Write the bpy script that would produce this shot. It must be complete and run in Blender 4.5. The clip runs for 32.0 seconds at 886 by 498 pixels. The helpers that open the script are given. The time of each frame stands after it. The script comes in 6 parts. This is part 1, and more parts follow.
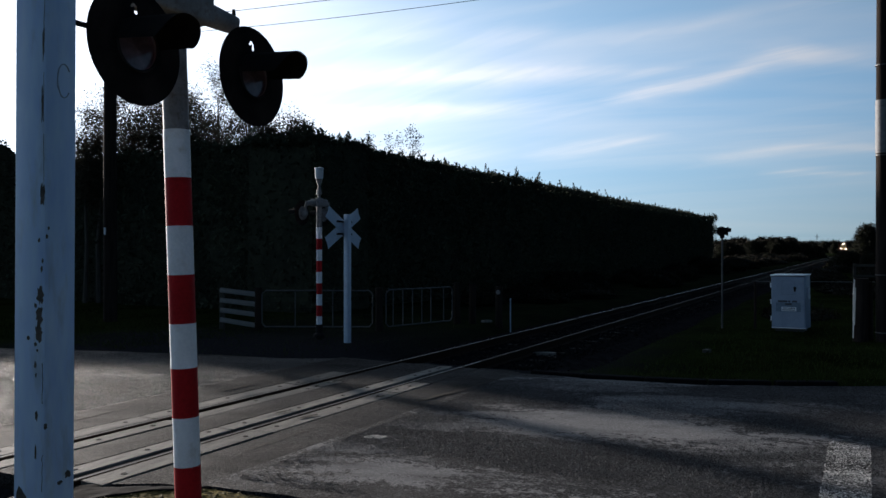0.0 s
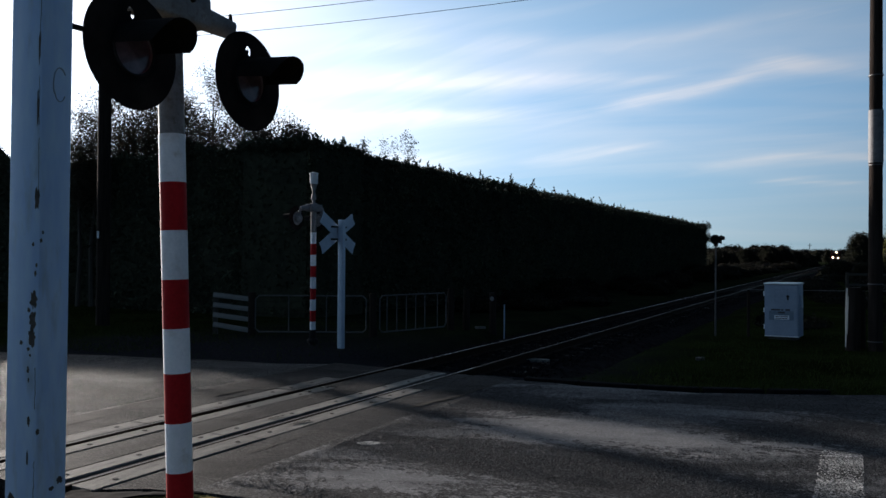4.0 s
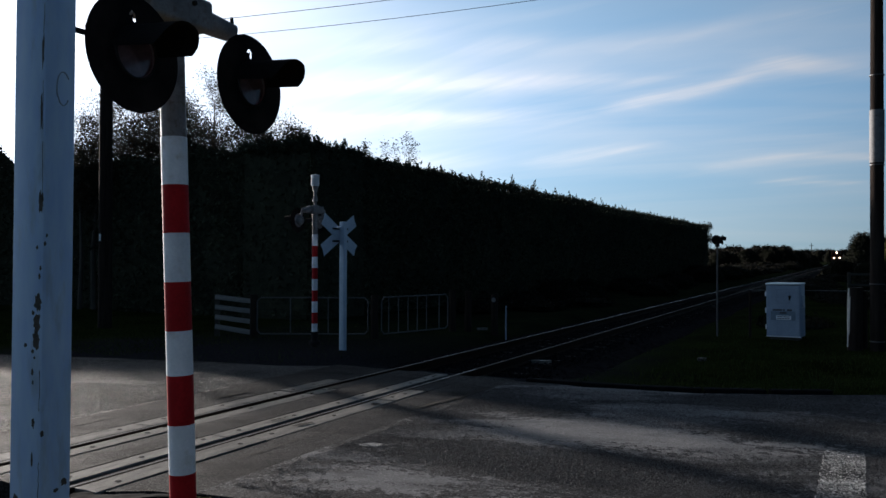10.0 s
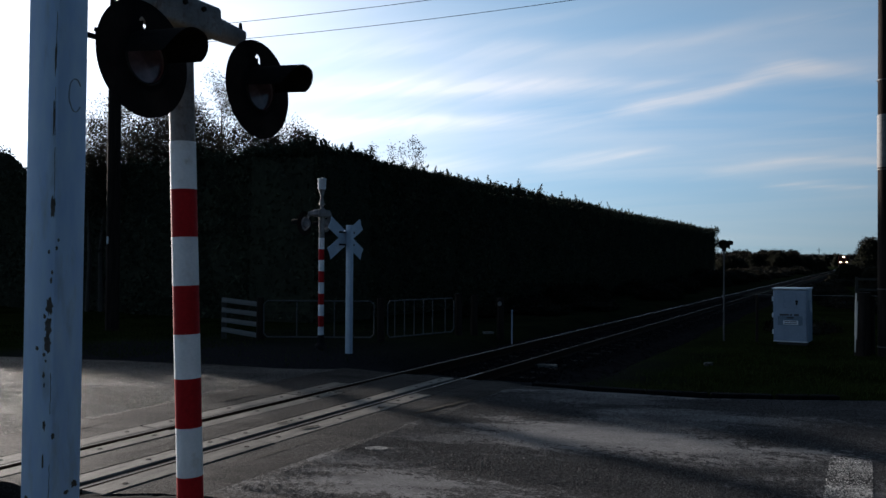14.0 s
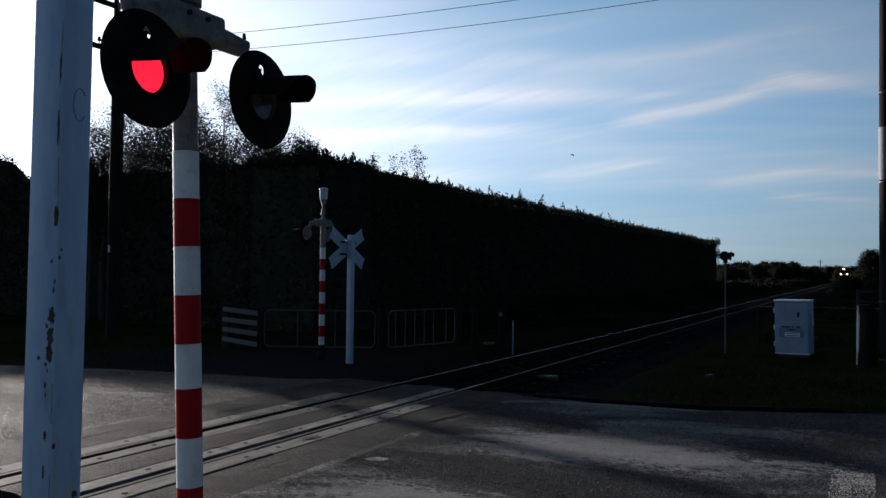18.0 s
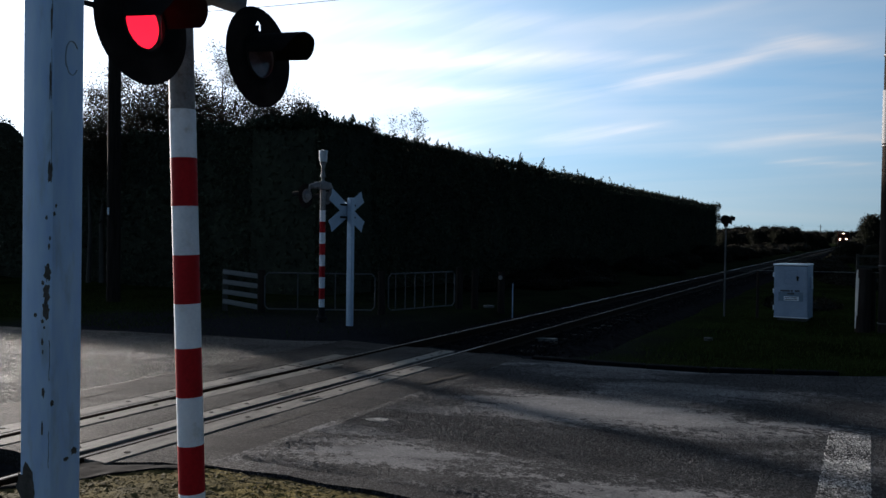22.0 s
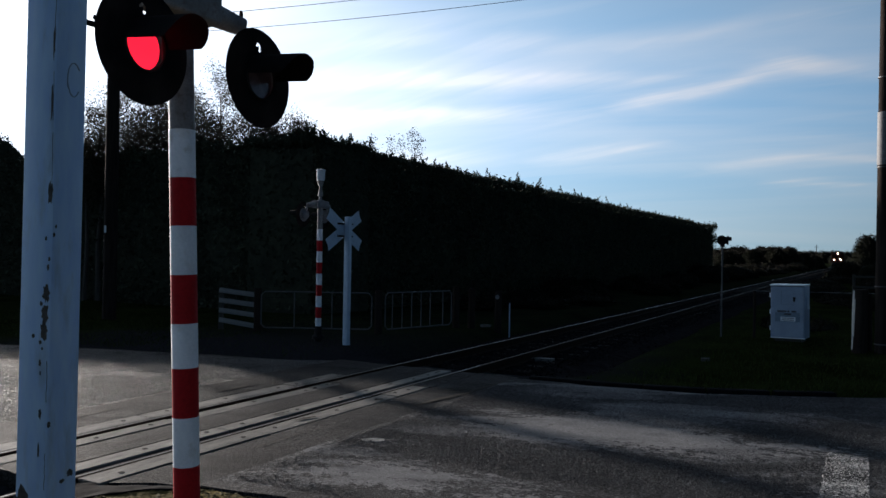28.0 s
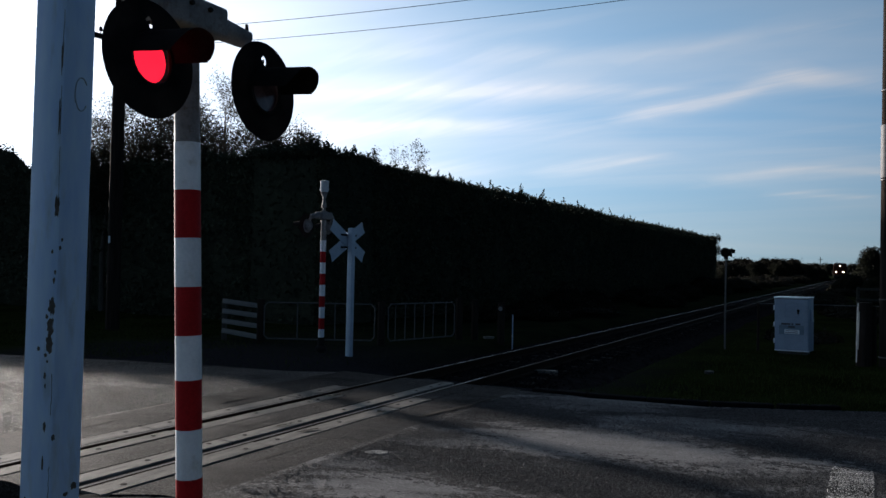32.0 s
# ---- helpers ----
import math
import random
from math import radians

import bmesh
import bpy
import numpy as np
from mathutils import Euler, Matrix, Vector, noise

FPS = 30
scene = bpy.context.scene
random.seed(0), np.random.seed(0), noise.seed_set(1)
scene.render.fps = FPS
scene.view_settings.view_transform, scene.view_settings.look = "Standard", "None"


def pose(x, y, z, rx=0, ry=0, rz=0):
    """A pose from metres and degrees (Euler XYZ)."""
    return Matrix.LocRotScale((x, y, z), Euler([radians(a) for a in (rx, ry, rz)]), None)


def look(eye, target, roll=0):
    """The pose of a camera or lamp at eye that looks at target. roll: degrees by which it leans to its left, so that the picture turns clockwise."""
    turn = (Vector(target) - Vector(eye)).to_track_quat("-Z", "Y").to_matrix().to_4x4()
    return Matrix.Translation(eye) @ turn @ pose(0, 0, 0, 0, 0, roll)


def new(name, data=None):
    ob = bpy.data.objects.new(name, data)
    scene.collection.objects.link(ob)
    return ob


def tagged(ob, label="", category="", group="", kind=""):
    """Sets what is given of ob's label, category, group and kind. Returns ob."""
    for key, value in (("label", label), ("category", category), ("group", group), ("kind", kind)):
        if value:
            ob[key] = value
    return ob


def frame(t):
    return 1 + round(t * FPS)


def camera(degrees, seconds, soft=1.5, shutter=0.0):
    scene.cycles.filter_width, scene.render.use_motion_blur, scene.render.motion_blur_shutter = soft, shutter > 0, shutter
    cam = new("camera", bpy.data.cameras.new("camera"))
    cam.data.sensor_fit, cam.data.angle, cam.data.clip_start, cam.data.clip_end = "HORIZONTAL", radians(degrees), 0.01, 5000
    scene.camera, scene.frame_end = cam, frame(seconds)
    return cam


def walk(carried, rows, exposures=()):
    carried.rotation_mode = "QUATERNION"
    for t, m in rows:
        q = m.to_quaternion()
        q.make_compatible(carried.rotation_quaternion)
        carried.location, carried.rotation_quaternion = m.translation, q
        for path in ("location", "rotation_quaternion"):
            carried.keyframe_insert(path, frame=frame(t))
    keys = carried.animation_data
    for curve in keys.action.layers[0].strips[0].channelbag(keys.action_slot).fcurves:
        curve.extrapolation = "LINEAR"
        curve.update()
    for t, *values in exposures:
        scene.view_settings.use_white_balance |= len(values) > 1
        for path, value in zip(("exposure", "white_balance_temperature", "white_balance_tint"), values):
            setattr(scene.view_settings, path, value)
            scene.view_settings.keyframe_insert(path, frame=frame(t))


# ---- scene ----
cam = camera(59.0, 32.0, soft=1.5)
PATH = [
    (0, 0, 0, 1.75, 0, -0.0413, 0),
    (0.5, -0.0021, 0.001, 1.7488, 0.1396, -0.233, 0.0648),
    (1, -0.0068, 0.0041, 1.7539, 0.2215, -0.0272, -0.0977),
    (1.5, -0.0046, -0.0042, 1.7509, 0.1594, 0.1027, -0.1024),
    (2, -0.0072, 0.0058, 1.7507, -0.0392, 0.0038, -0.0781),
    (2.5, -0.0023, 0.0009, 1.7531, 0.42, 0.1091, -0.0132),
    (3, -0.0014, 0.0051, 1.7515, -0.1193, 0.0919, -0.2577),
    (3.5, -0.0055, 0.0037, 1.7535, -0.3702, 0.4868, -0.4676),
    (5.5, -0.0005, 0.0008, 1.7491, -0.7386, -0.0956, -0.12),
    (6, -0.0027, 0.0064, 1.7501, -0.77, 0.0844, -0.036),
    (6.5, -0.001, 0.0048, 1.7504, -0.7649, 0.0847, 0.1263),
    (7, 0.0007, 0.0085, 1.7529, -0.7031, 0.1099, -0.1164),
    (7.5, -0.0056, 0.0083, 1.752, -0.6917, 0.429, -0.1984),
    (8, -0.0039, -0.0068, 1.7522, -0.7468, 0.5263, -0.2558),
    (8.5, -0.0083, -0.0019, 1.7525, -0.7661, 0.3084, -0.3209),
    (9, -0.0045, -0.0066, 1.7528, -0.5351, 0.4028, -0.2921),
    (9.5, -0.0063, -0.0014, 1.7532, -0.4968, 0.3604, -0.1988),
    (10, -0.005, -0.0077, 1.753, -0.3269, 0.5016, -0.2063),
    (10.5, -0.008, -0.0033, 1.7538, -0.3024, 0.4275, -0.2118),
    (11, -0.0041, -0.0134, 1.7558, -0.2366, 0.5876, -0.3058),
    (11.5, -0.0056, -0.0129, 1.7545, -0.2659, 0.6091, -0.3246),
    (12, -0.0042, -0.0149, 1.7558, 0.0086, 0.293, -0.3542),
    (12.5, -0.008, -0.0068, 1.7553, -0.1227, 0.379, -0.5367),
    (13, -0.0084, -0.012, 1.7559, -0.0073, 0.6395, -0.4239),
    (13.5, -0.0071, -0.0189, 1.7579, 0.0486, 0.8271, -0.5612),
    (14, -0.0064, -0.0246, 1.7582, 0.123, 0.7523, -0.3729),
    (14.5, -0.0095, -0.0254, 1.7597, 0.1664, 1.0525, -0.4043),
    (16.5, -0.008, -0.0327, 1.7601, 0.0121, 1.6981, -0.401),
    (17, -0.0105, -0.0344, 1.7595, 0.3069, 1.6236, -0.5173),
    (17.5, -0.0128, -0.0335, 1.761, 0.485, 1.6836, -0.531),
    (18, -0.0122, -0.0215, 1.7609, 0.1877, 1.4952, -0.6473),
    (18.2, -0.0144, -0.0184, 1.7583, 0.1032, 1.459, -0.7222),
    (18.3, -0.0196, -0.0041, 1.7592, -0.2544, 1.936, -0.805),
    (18.4, -0.0235, -0.004, 1.7551, 1.5116, -0.6191, -0.2559),
    (18.5, -0.0198, -0.0156, 1.7652, 1.5652, 0.465, -1.652),
    (18.6, -0.0128, -0.0206, 1.7594, 0.1663, 0.3399, -0.1961),
    (18.7, -0.0156, -0.0178, 1.7571, -0.234, 0.6974, -0.2424),
    (18.8, -0.0135, -0.0154, 1.757, -0.4482, 0.8646, -0.329),
    (19, -0.0162, -0.0063, 1.7633, -0.3003, 1.0623, -0.9521),
    (19.5, -0.0057, -0.017, 1.7499, -0.145, 0.5843, -0.556),
    (20, -0.0203, 0.0134, 1.7561, -0.5401, 0, -1.2086),
    (20.5, -0.0189, 0.0194, 1.7544, -0.5935, -0.237, -1.0137),
    (21, -0.0183, 0.0215, 1.7547, -0.3552, -0.2045, -0.8687),
    (21.5, -0.0132, 0.0098, 1.7489, -0.174, -0.6564, -1.0558),
    (22, -0.0111, 0.002, 1.7454, 0.1963, -1.1499, -0.8008),
    (22.5, -0.0134, 0.0135, 1.7496, 0.0008, -1.0391, -1.0841),
    (23, -0.0169, 0.0129, 1.7483, 0.0108, -0.6142, -1.1184),
    (23.5, -0.0204, 0.006, 1.751, -0.054, 0.5531, -1.4021),
    (24, -0.027, 0.0016, 1.7559, -0.136, 1.0754, -1.8694),
    (24.5, -0.0194, -0.0063, 1.7516, -0.203, 0.811, -1.4667),
    (25, -0.022, 0.0037, 1.7536, -0.1586, 0.7351, -1.4568),
    (25.5, -0.0144, -0.0078, 1.7521, -0.1608, 0.7741, -1.3551),
    (27.5, -0.0145, -0.0062, 1.7558, -0.2445, 0.3137, -1.2786),
    (28, -0.0164, -0.0033, 1.7537, -0.0345, 0.2324, -1.0173),
    (28.5, -0.0183, 0.0025, 1.7561, 0.063, 0.436, -1.1232),
    (29, -0.0178, 0.0004, 1.7555, -0.0351, 0.7247, -1.1239),
    (29.5, -0.0213, 0.0029, 1.7565, -0.1026, 0.776, -1.2118),
    (30, -0.0194, -0.0035, 1.7565, -0.0339, 1.0327, -1.2212),
    (30.5, -0.0167, -0.0113, 1.7586, 0.1069, 0.9495, -1.2001),
    (31, -0.0199, -0.0052, 1.7603, 0.125, 1.0236, -1.302),
    (31.5, -0.0191, -0.0062, 1.7607, 0.0773, 1.0807, -1.0667),
    (32, -0.0194, -0.0087, 1.7615, 0.19, 1.041, -1.1866),
]
walk(cam, [(t, pose(x, y, z, 90 + p, r, w)) for t, x, y, z, w, p, r in PATH], [(r[0], 1.5 - 0.12 * r[5], 6250.0, 12.0) for r in PATH[::2]])

# ---- world, sun, exposure ----
SUN_AZ, SUN_EL = 44.0, 10.5      # degrees left of +Y, degrees up
sun_dir = Vector((-math.sin(radians(SUN_AZ)) * math.cos(radians(SUN_EL)), math.cos(radians(SUN_AZ)) * math.cos(radians(SUN_EL)), math.sin(radians(SUN_EL))))


def build_world():
    w = bpy.data.worlds.new("sky")
    scene.world = w
    w.use_nodes = True
    nt = w.node_tree
    N, L = nt.nodes, nt.links
    N.clear()
    out = N.new("ShaderNodeOutputWorld")
    bg = N.new("ShaderNodeBackground")
    bg.inputs["Strength"].default_value = 0.05
    sky = N.new("ShaderNodeTexSky")
    sky.sky_type = "NISHITA"
    sky.sun_disc = False
    sky.sun_elevation = radians(SUN_EL)
    sky.sun_rotation = radians(-SUN_AZ)
    sky.air_density, sky.dust_density, sky.ozone_density = 1.0, 0.2, 6.0
    tc = N.new("ShaderNodeTexCoord")
    sep = N.new("ShaderNodeSeparateXYZ")
    L.new(tc.outputs["Generated"], sep.inputs[0])

    def mth(op, a, b=None, clamp=False):
        n = N.new("ShaderNodeMath")
        n.operation, n.use_clamp = op, clamp
        for i, v in enumerate((a, b)):
            if v is None:
                continue
            if isinstance(v, (int, float)):
                n.inputs[i].default_value = v
            else:
                L.new(v, n.inputs[i])
        return n.outputs[0]

    # high cirrus on a flat layer, drawn out into streaks
    zz = mth("ADD", mth("MAXIMUM", sep.outputs["Z"], 0.0), 0.12)
    px, py = mth("DIVIDE", sep.outputs["X"], zz), mth("DIVIDE", sep.outputs["Y"], zz)
    comb = N.new("ShaderNodeCombineXYZ")
    L.new(px, comb.inputs[0])
    L.new(py, comb.inputs[1])

    def streaks(rot, sx, sy, detail, lo, hi, seed):
        mp = N.new("ShaderNodeMapping")
        mp.inputs["Rotation"].default_value = (0, 0, radians(rot))
        mp.vector_type = "TEXTURE"
        mp.inputs["Scale"].default_value = (1 / sx, 1 / sy, 1)
        mp.inputs["Location"].default_value = (seed, seed * 0.7, 0)
        L.new(comb.outputs[0], mp.inputs[0])
        n = N.new("ShaderNodeTexNoise")
        n.inputs["Scale"].default_value = 1.0
        n.inputs["Detail"].default_value = detail
        n.inputs["Roughness"].default_value = 0.55
        n.inputs["Distortion"].default_value = 1.1
        L.new(mp.outputs[0], n.inputs["Vector"])
        r = N.new("ShaderNodeMapRange")
        r.interpolation_type = "SMOOTHSTEP"
        r.inputs["From Min"].default_value, r.inputs["From Max"].default_value = lo, hi
        L.new(n.outputs["Fac"], r.inputs["Value"])
        return r.outputs[0]

    a = streaks(-22, 0.17, 0.6, 6, 0.40, 0.74, 3.1)
    b = streaks(-33, 0.34, 1.8, 10, 0.50, 0.68, 7.7)
    veil = streaks(-12, 0.15, 0.4, 3, 0.35, 0.65, 1.3)
    # single long wisps: ends on the cloud layer, half width, strength
    warp = N.new("ShaderNodeTexNoise")
    warp.inputs["Scale"].default_value, warp.inputs["Detail"].default_value = 2.2, 3
    L.new(comb.outputs[0], warp.inputs["Vector"])
    off = N.new("ShaderNodeVectorMath")
    off.operation = "MULTIPLY_ADD"
    L.new(warp.outputs["Color"], off.inputs[0])
    off.inputs[1].default_value = (0.22, 0.22, 0)
    L.new(comb.outputs[0], off.inputs[2])
    fibre = streaks(-48, 0.5, 4.5, 8, 0.36, 0.66, 2.2)
    wisps = 0.0
    for (ax, ay), (bx, by), half, power in WISPS:
        ln, yaw = math.hypot(bx - ax, by - ay), math.atan2(by - ay, bx - ax)
        mp = N.new("ShaderNodeMapping")
        mp.vector_type = "TEXTURE"
        mp.inputs["Location"].default_value = (ax + 0.11, ay + 0.11, 0)
        mp.inputs["Rotation"].default_value = (0, 0, yaw)
        mp.inputs["Scale"].default_value = (ln, half, 1)
        L.new(off.outputs[0], mp.inputs[0])
        xyz = N.new("ShaderNodeSeparateXYZ")
        L.new(mp.outputs[0], xyz.inputs[0])
        x, y = xyz.outputs["X"], xyz.outputs["Y"]
        across = mth("DIVIDE", 1.0, mth("ADD", 1.0, mth("POWER", mth("ABSOLUTE", y), 2.4)))
        along = mth("MULTIPLY", mth("MULTIPLY", x, 3.5, True), mth("MULTIPLY", mth("SUBTRACT", 1.0, x), 3.5, True))
        wisps = mth("ADD", mth("MULTIPLY", mth("MULTIPLY", across, along), power), wisps)
    wisps = mth("MULTIPLY", wisps, mth("ADD", mth("MULTIPLY", fibre, 0.7), 0.5))
    mask = mth("ADD", mth("MULTIPLY", a, 0.30), mth("MULTIPLY", b, 0.12))
    mask = mth("ADD", mask, mth("MULTIPLY", veil, 0.34))
    mask = mth("ADD", mask, wisps)
    thick = N.new("ShaderNodeMapRange")
    thick.interpolation_type = "SMOOTHSTEP"
    thick.inputs["From Min"].default_value, thick.inputs["From Max"].default_value = 0.62, 0.95
    dot = N.new("ShaderNodeVectorMath")
    dot.operation = "DOT_PRODUCT"
    L.new(tc.outputs["Generated"], dot.inputs[0])
    dot.inputs[1].default_value = tuple(sun_dir)
    L.new(dot.outputs["Value"], thick.inputs["Value"])
    mask = mth("ADD", mask, mth("MULTIPLY", thick.outputs[0], 0.5), True)
    low = mth("DIVIDE", 1.0, mth("ADD", 1.0, mth("POWER", mth("DIVIDE", mth("MAXIMUM", sep.outputs["Z"], 0.0), 0.45), 3.0)))   # brighter towards the horizon
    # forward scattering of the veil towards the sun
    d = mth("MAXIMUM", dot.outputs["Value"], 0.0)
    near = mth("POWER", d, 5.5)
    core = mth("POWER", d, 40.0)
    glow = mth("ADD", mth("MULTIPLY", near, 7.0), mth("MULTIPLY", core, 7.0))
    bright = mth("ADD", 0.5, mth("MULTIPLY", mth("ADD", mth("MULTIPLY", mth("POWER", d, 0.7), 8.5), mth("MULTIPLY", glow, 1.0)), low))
    cloud = N.new("ShaderNodeVectorMath")
    cloud.operation = "SCALE"
    cloud.inputs[0].default_value = (0.965, 0.985, 1.03)
    L.new(bright, cloud.inputs["Scale"])
    mix = N.new("ShaderNodeMix")
    mix.data_type = "RGBA"
    L.new(mth("MULTIPLY", mask, 0.8), mix.inputs[0])
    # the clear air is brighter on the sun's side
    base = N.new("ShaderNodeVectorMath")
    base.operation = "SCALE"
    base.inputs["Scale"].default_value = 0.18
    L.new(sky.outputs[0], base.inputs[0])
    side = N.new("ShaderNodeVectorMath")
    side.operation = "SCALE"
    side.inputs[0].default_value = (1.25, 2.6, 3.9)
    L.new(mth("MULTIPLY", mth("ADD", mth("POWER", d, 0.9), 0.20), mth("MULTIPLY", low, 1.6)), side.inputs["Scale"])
    clear = N.new("ShaderNodeVectorMath")
    clear.operation = "ADD"
    L.new(base.outputs[0], clear.inputs[0])
    L.new(side.outputs[0], clear.inputs[1])
    L.new(clear.outputs[0], mix.inputs[6])
    L.new(cloud.outputs[0], mix.inputs[7])
    # pale air low over the horizon
    lowair = mth("POWER", mth("SUBTRACT", 1.0, mth("MULTIPLY", mth("MAXIMUM", sep.outputs["Z"], 0.0), 5.0), True), 1.6)
    pale = N.new("ShaderNodeVectorMath")
    pale.operation = "SCALE"
    pale.inputs[0].default_value = (4.3, 5.75, 6.2)
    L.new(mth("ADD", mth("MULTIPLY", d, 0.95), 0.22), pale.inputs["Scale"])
    mix2 = N.new("ShaderNodeMix")
    mix2.data_type = "RGBA"
    L.new(mth("MULTIPLY", lowair, 0.85), mix2.inputs[0])
    L.new(mix.outputs[2], mix2.inputs[6])
    L.new(pale.outputs[0], mix2.inputs[7])
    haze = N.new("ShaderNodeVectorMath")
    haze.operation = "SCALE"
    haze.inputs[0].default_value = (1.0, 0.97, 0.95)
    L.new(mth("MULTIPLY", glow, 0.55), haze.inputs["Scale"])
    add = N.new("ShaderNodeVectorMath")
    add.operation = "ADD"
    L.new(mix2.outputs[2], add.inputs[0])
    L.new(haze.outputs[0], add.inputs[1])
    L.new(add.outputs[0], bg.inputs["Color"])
    L.new(bg.outputs[0], out.inputs[0])


WISPS = (
    ((0.62, 3.24), (1.10, 2.84), 0.075, 0.6), ((1.0, 2.95), (1.2, 2.5), 0.06, 0.6), ((1.06, 2.62), (1.6, 2.66), 0.08, 0.35),
    ((0.55, 2.58), (1.18, 2.12), 0.06, 0.45), ((0.4, 4.28), (1.1, 3.63), 0.10, 0.6), ((1.38, 4.2), (1.76, 3.78), 0.09, 0.45),
    ((1.6, 3.88), (2.3, 3.72), 0.09, 0.5), ((1.75, 4.42), (2.5, 4.28), 0.08, 0.5), ((-1.1, 3.46), (0.8, 3.28), 0.12, 0.6),
    ((-0.8, 3.0), (1.0, 2.8), 0.09, 0.6), ((-0.5, 2.6), (0.7, 2.45), 0.09, 0.3), ((-1.6, 4.4), (0.4, 4.1), 0.2, 0.5),
)
build_world()
sun = new("sun", bpy.data.lights.new("sun", "SUN"))
sun.data.energy, sun.data.angle, sun.data.color = 3.5, radians(0.5), (1.0, 0.9, 0.79)
sun.matrix_world = look(sun_dir * 200, (0, 0, 0))

# ---- helpers for meshes ----
TRACK = -28.4                       # the track's yaw; local x = across the track, local y = along it
BASE = pose(0, 0, 0, 0, 0, TRACK)


def uv(u, v, z=0.0):
    """World place of u metres along the track and v metres across it."""
    return BASE @ Vector((v, u, z))


def mesh_of(name, bm, material):
    me = bpy.data.meshes.new(name)
    bm.normal_update()
    bm.to_mesh(me)
    bm.free()
    me.materials.append(material)
    return me


def smooth(me, angle=40):
    me.polygons.foreach_set("use_smooth", [True] * len(me.polygons))
    me.set_sharp_from_angle(angle=radians(angle))


def thing(name, m, label, category, group="", kind=""):
    ob = new(name)
    ob.empty_display_size = 0.1
    ob.matrix_basis = m
    return tagged(ob, label, category, group, kind)


def part(name, bm, material, parent, label="", m=None, soft=True):
    me = mesh_of(name, bm, material) if isinstance(bm, bmesh.types.BMesh) else bm
    if soft:
        smooth(me)
    ob = new(name, me)
    ob.parent = parent
    if m is not None:
        ob.matrix_basis = m
    return tagged(ob, label) if label else ob


def solo(name, bm, material, m, label, category, group="", kind="", soft=True):
    me = mesh_of(name, bm, material) if isinstance(bm, bmesh.types.BMesh) else bm
    if soft:
        smooth(me)
    ob = new(name, me)
    ob.matrix_basis = m
    return tagged(ob, label, category, group, kind)


def box(bm, x0, y0, z0, x1, y1, z1, bevel=0.0, m=None, seg=1):
    r = bmesh.ops.create_cube(bm, size=1.0)
    vs = r["verts"]
    mm = Matrix.Translation(((x0 + x1) / 2, (y0 + y1) / 2, (z0 + z1) / 2)) @ Matrix.Diagonal((x1 - x0, y1 - y0, z1 - z0, 1))
    bmesh.ops.transform(bm, matrix=mm, verts=vs)
    if bevel:
        es = list({e for v in vs for e in v.link_edges})
        r = bmesh.ops.bevel(bm, geom=es, offset=bevel, segments=seg, profile=0.5, affect="EDGES")
        vs = list({v for f in r["faces"] for v in f.verts} | {v for v in vs if v.is_valid})
    if m is not None:
        bmesh.ops.transform(bm, matrix=m, verts=vs)
    return bm


def tube(bm, pts, radii, seg=12, caps=True):
    """A round bar along the points, one radius for each."""
    rings = []
    pts = [Vector(p) for p in pts]
    for i, p in enumerate(pts):
        d = (pts[min(i + 1, len(pts) - 1)] - pts[max(i - 1, 0)]).normalized()
        a = d.orthogonal().normalized() if i == 0 else (rings_axis - d * rings_axis.dot(d)).normalized()
        rings_axis = a
        b = d.cross(a)
        rings.append([bm.verts.new(p + (a * math.cos(2 * math.pi * k / seg) + b * math.sin(2 * math.pi * k / seg)) * radii[i]) for k in range(seg)])
    for r, s in zip(rings, rings[1:]):
        for k in range(seg):
            bm.faces.new((r[k], r[(k + 1) % seg], s[(k + 1) % seg], s[k]))
    if caps:
        bm.faces.new(rings[0][::-1])
        bm.faces.new(rings[-1])
    return bm


def lathe(bm, profile, seg=24, axis="z", m=None):
    """A turned shape: profile rows (radius, height), closed where the radius is 0."""
    rings = []
    for r, h in profile:
        ring = []
        for k in range(seg if r > 0 else 1):
            a = 2 * math.pi * k / seg
            p = Vector((r * math.cos(a), r * math.sin(a), h))
            if axis == "x":
                p = Vector((p.z, p.x, p.y))
            ring.append(bm.verts.new(m @ p if m is not None else p))
        rings.append(ring)
    for r, s in zip(rings, rings[1:]):
        for k in range(seg):
            q = [r[k % len(r)], r[(k + 1) % len(r)], s[(k + 1) % len(s)], s[k % len(s)]]
            q = [v for i, v in enumerate(q) if v not in q[:i]]
            if len(q) > 2:
                bm.faces.new(q)
    return bm


def raw(name, verts, faces, material):
    me = bpy.data.meshes.new(name)
    me.from_pydata([tuple(v) for v in verts], [], faces)
    me.materials.append(material)
    return me


BM = bmesh.new


# ---- materials ----
def nodes_of(name):
    mt = bpy.data.materials.new(name)
    mt.use_nodes = True
    return mt, mt.node_tree.nodes, mt.node_tree.links, mt.node_tree.nodes["Principled BSDF"]


def noise_tex(N, L, vec, scale, detail=4, rough=0.55, dist=0.0):
    n = N.new("ShaderNodeTexNoise")
    n.inputs["Scale"].default_value, n.inputs["Detail"].default_value = scale, detail
    n.inputs["Roughness"].default_value, n.inputs["Distortion"].default_value = rough, dist
    if vec is not None:
        L.new(vec, n.inputs["Vector"])
    return n.outputs["Fac"]


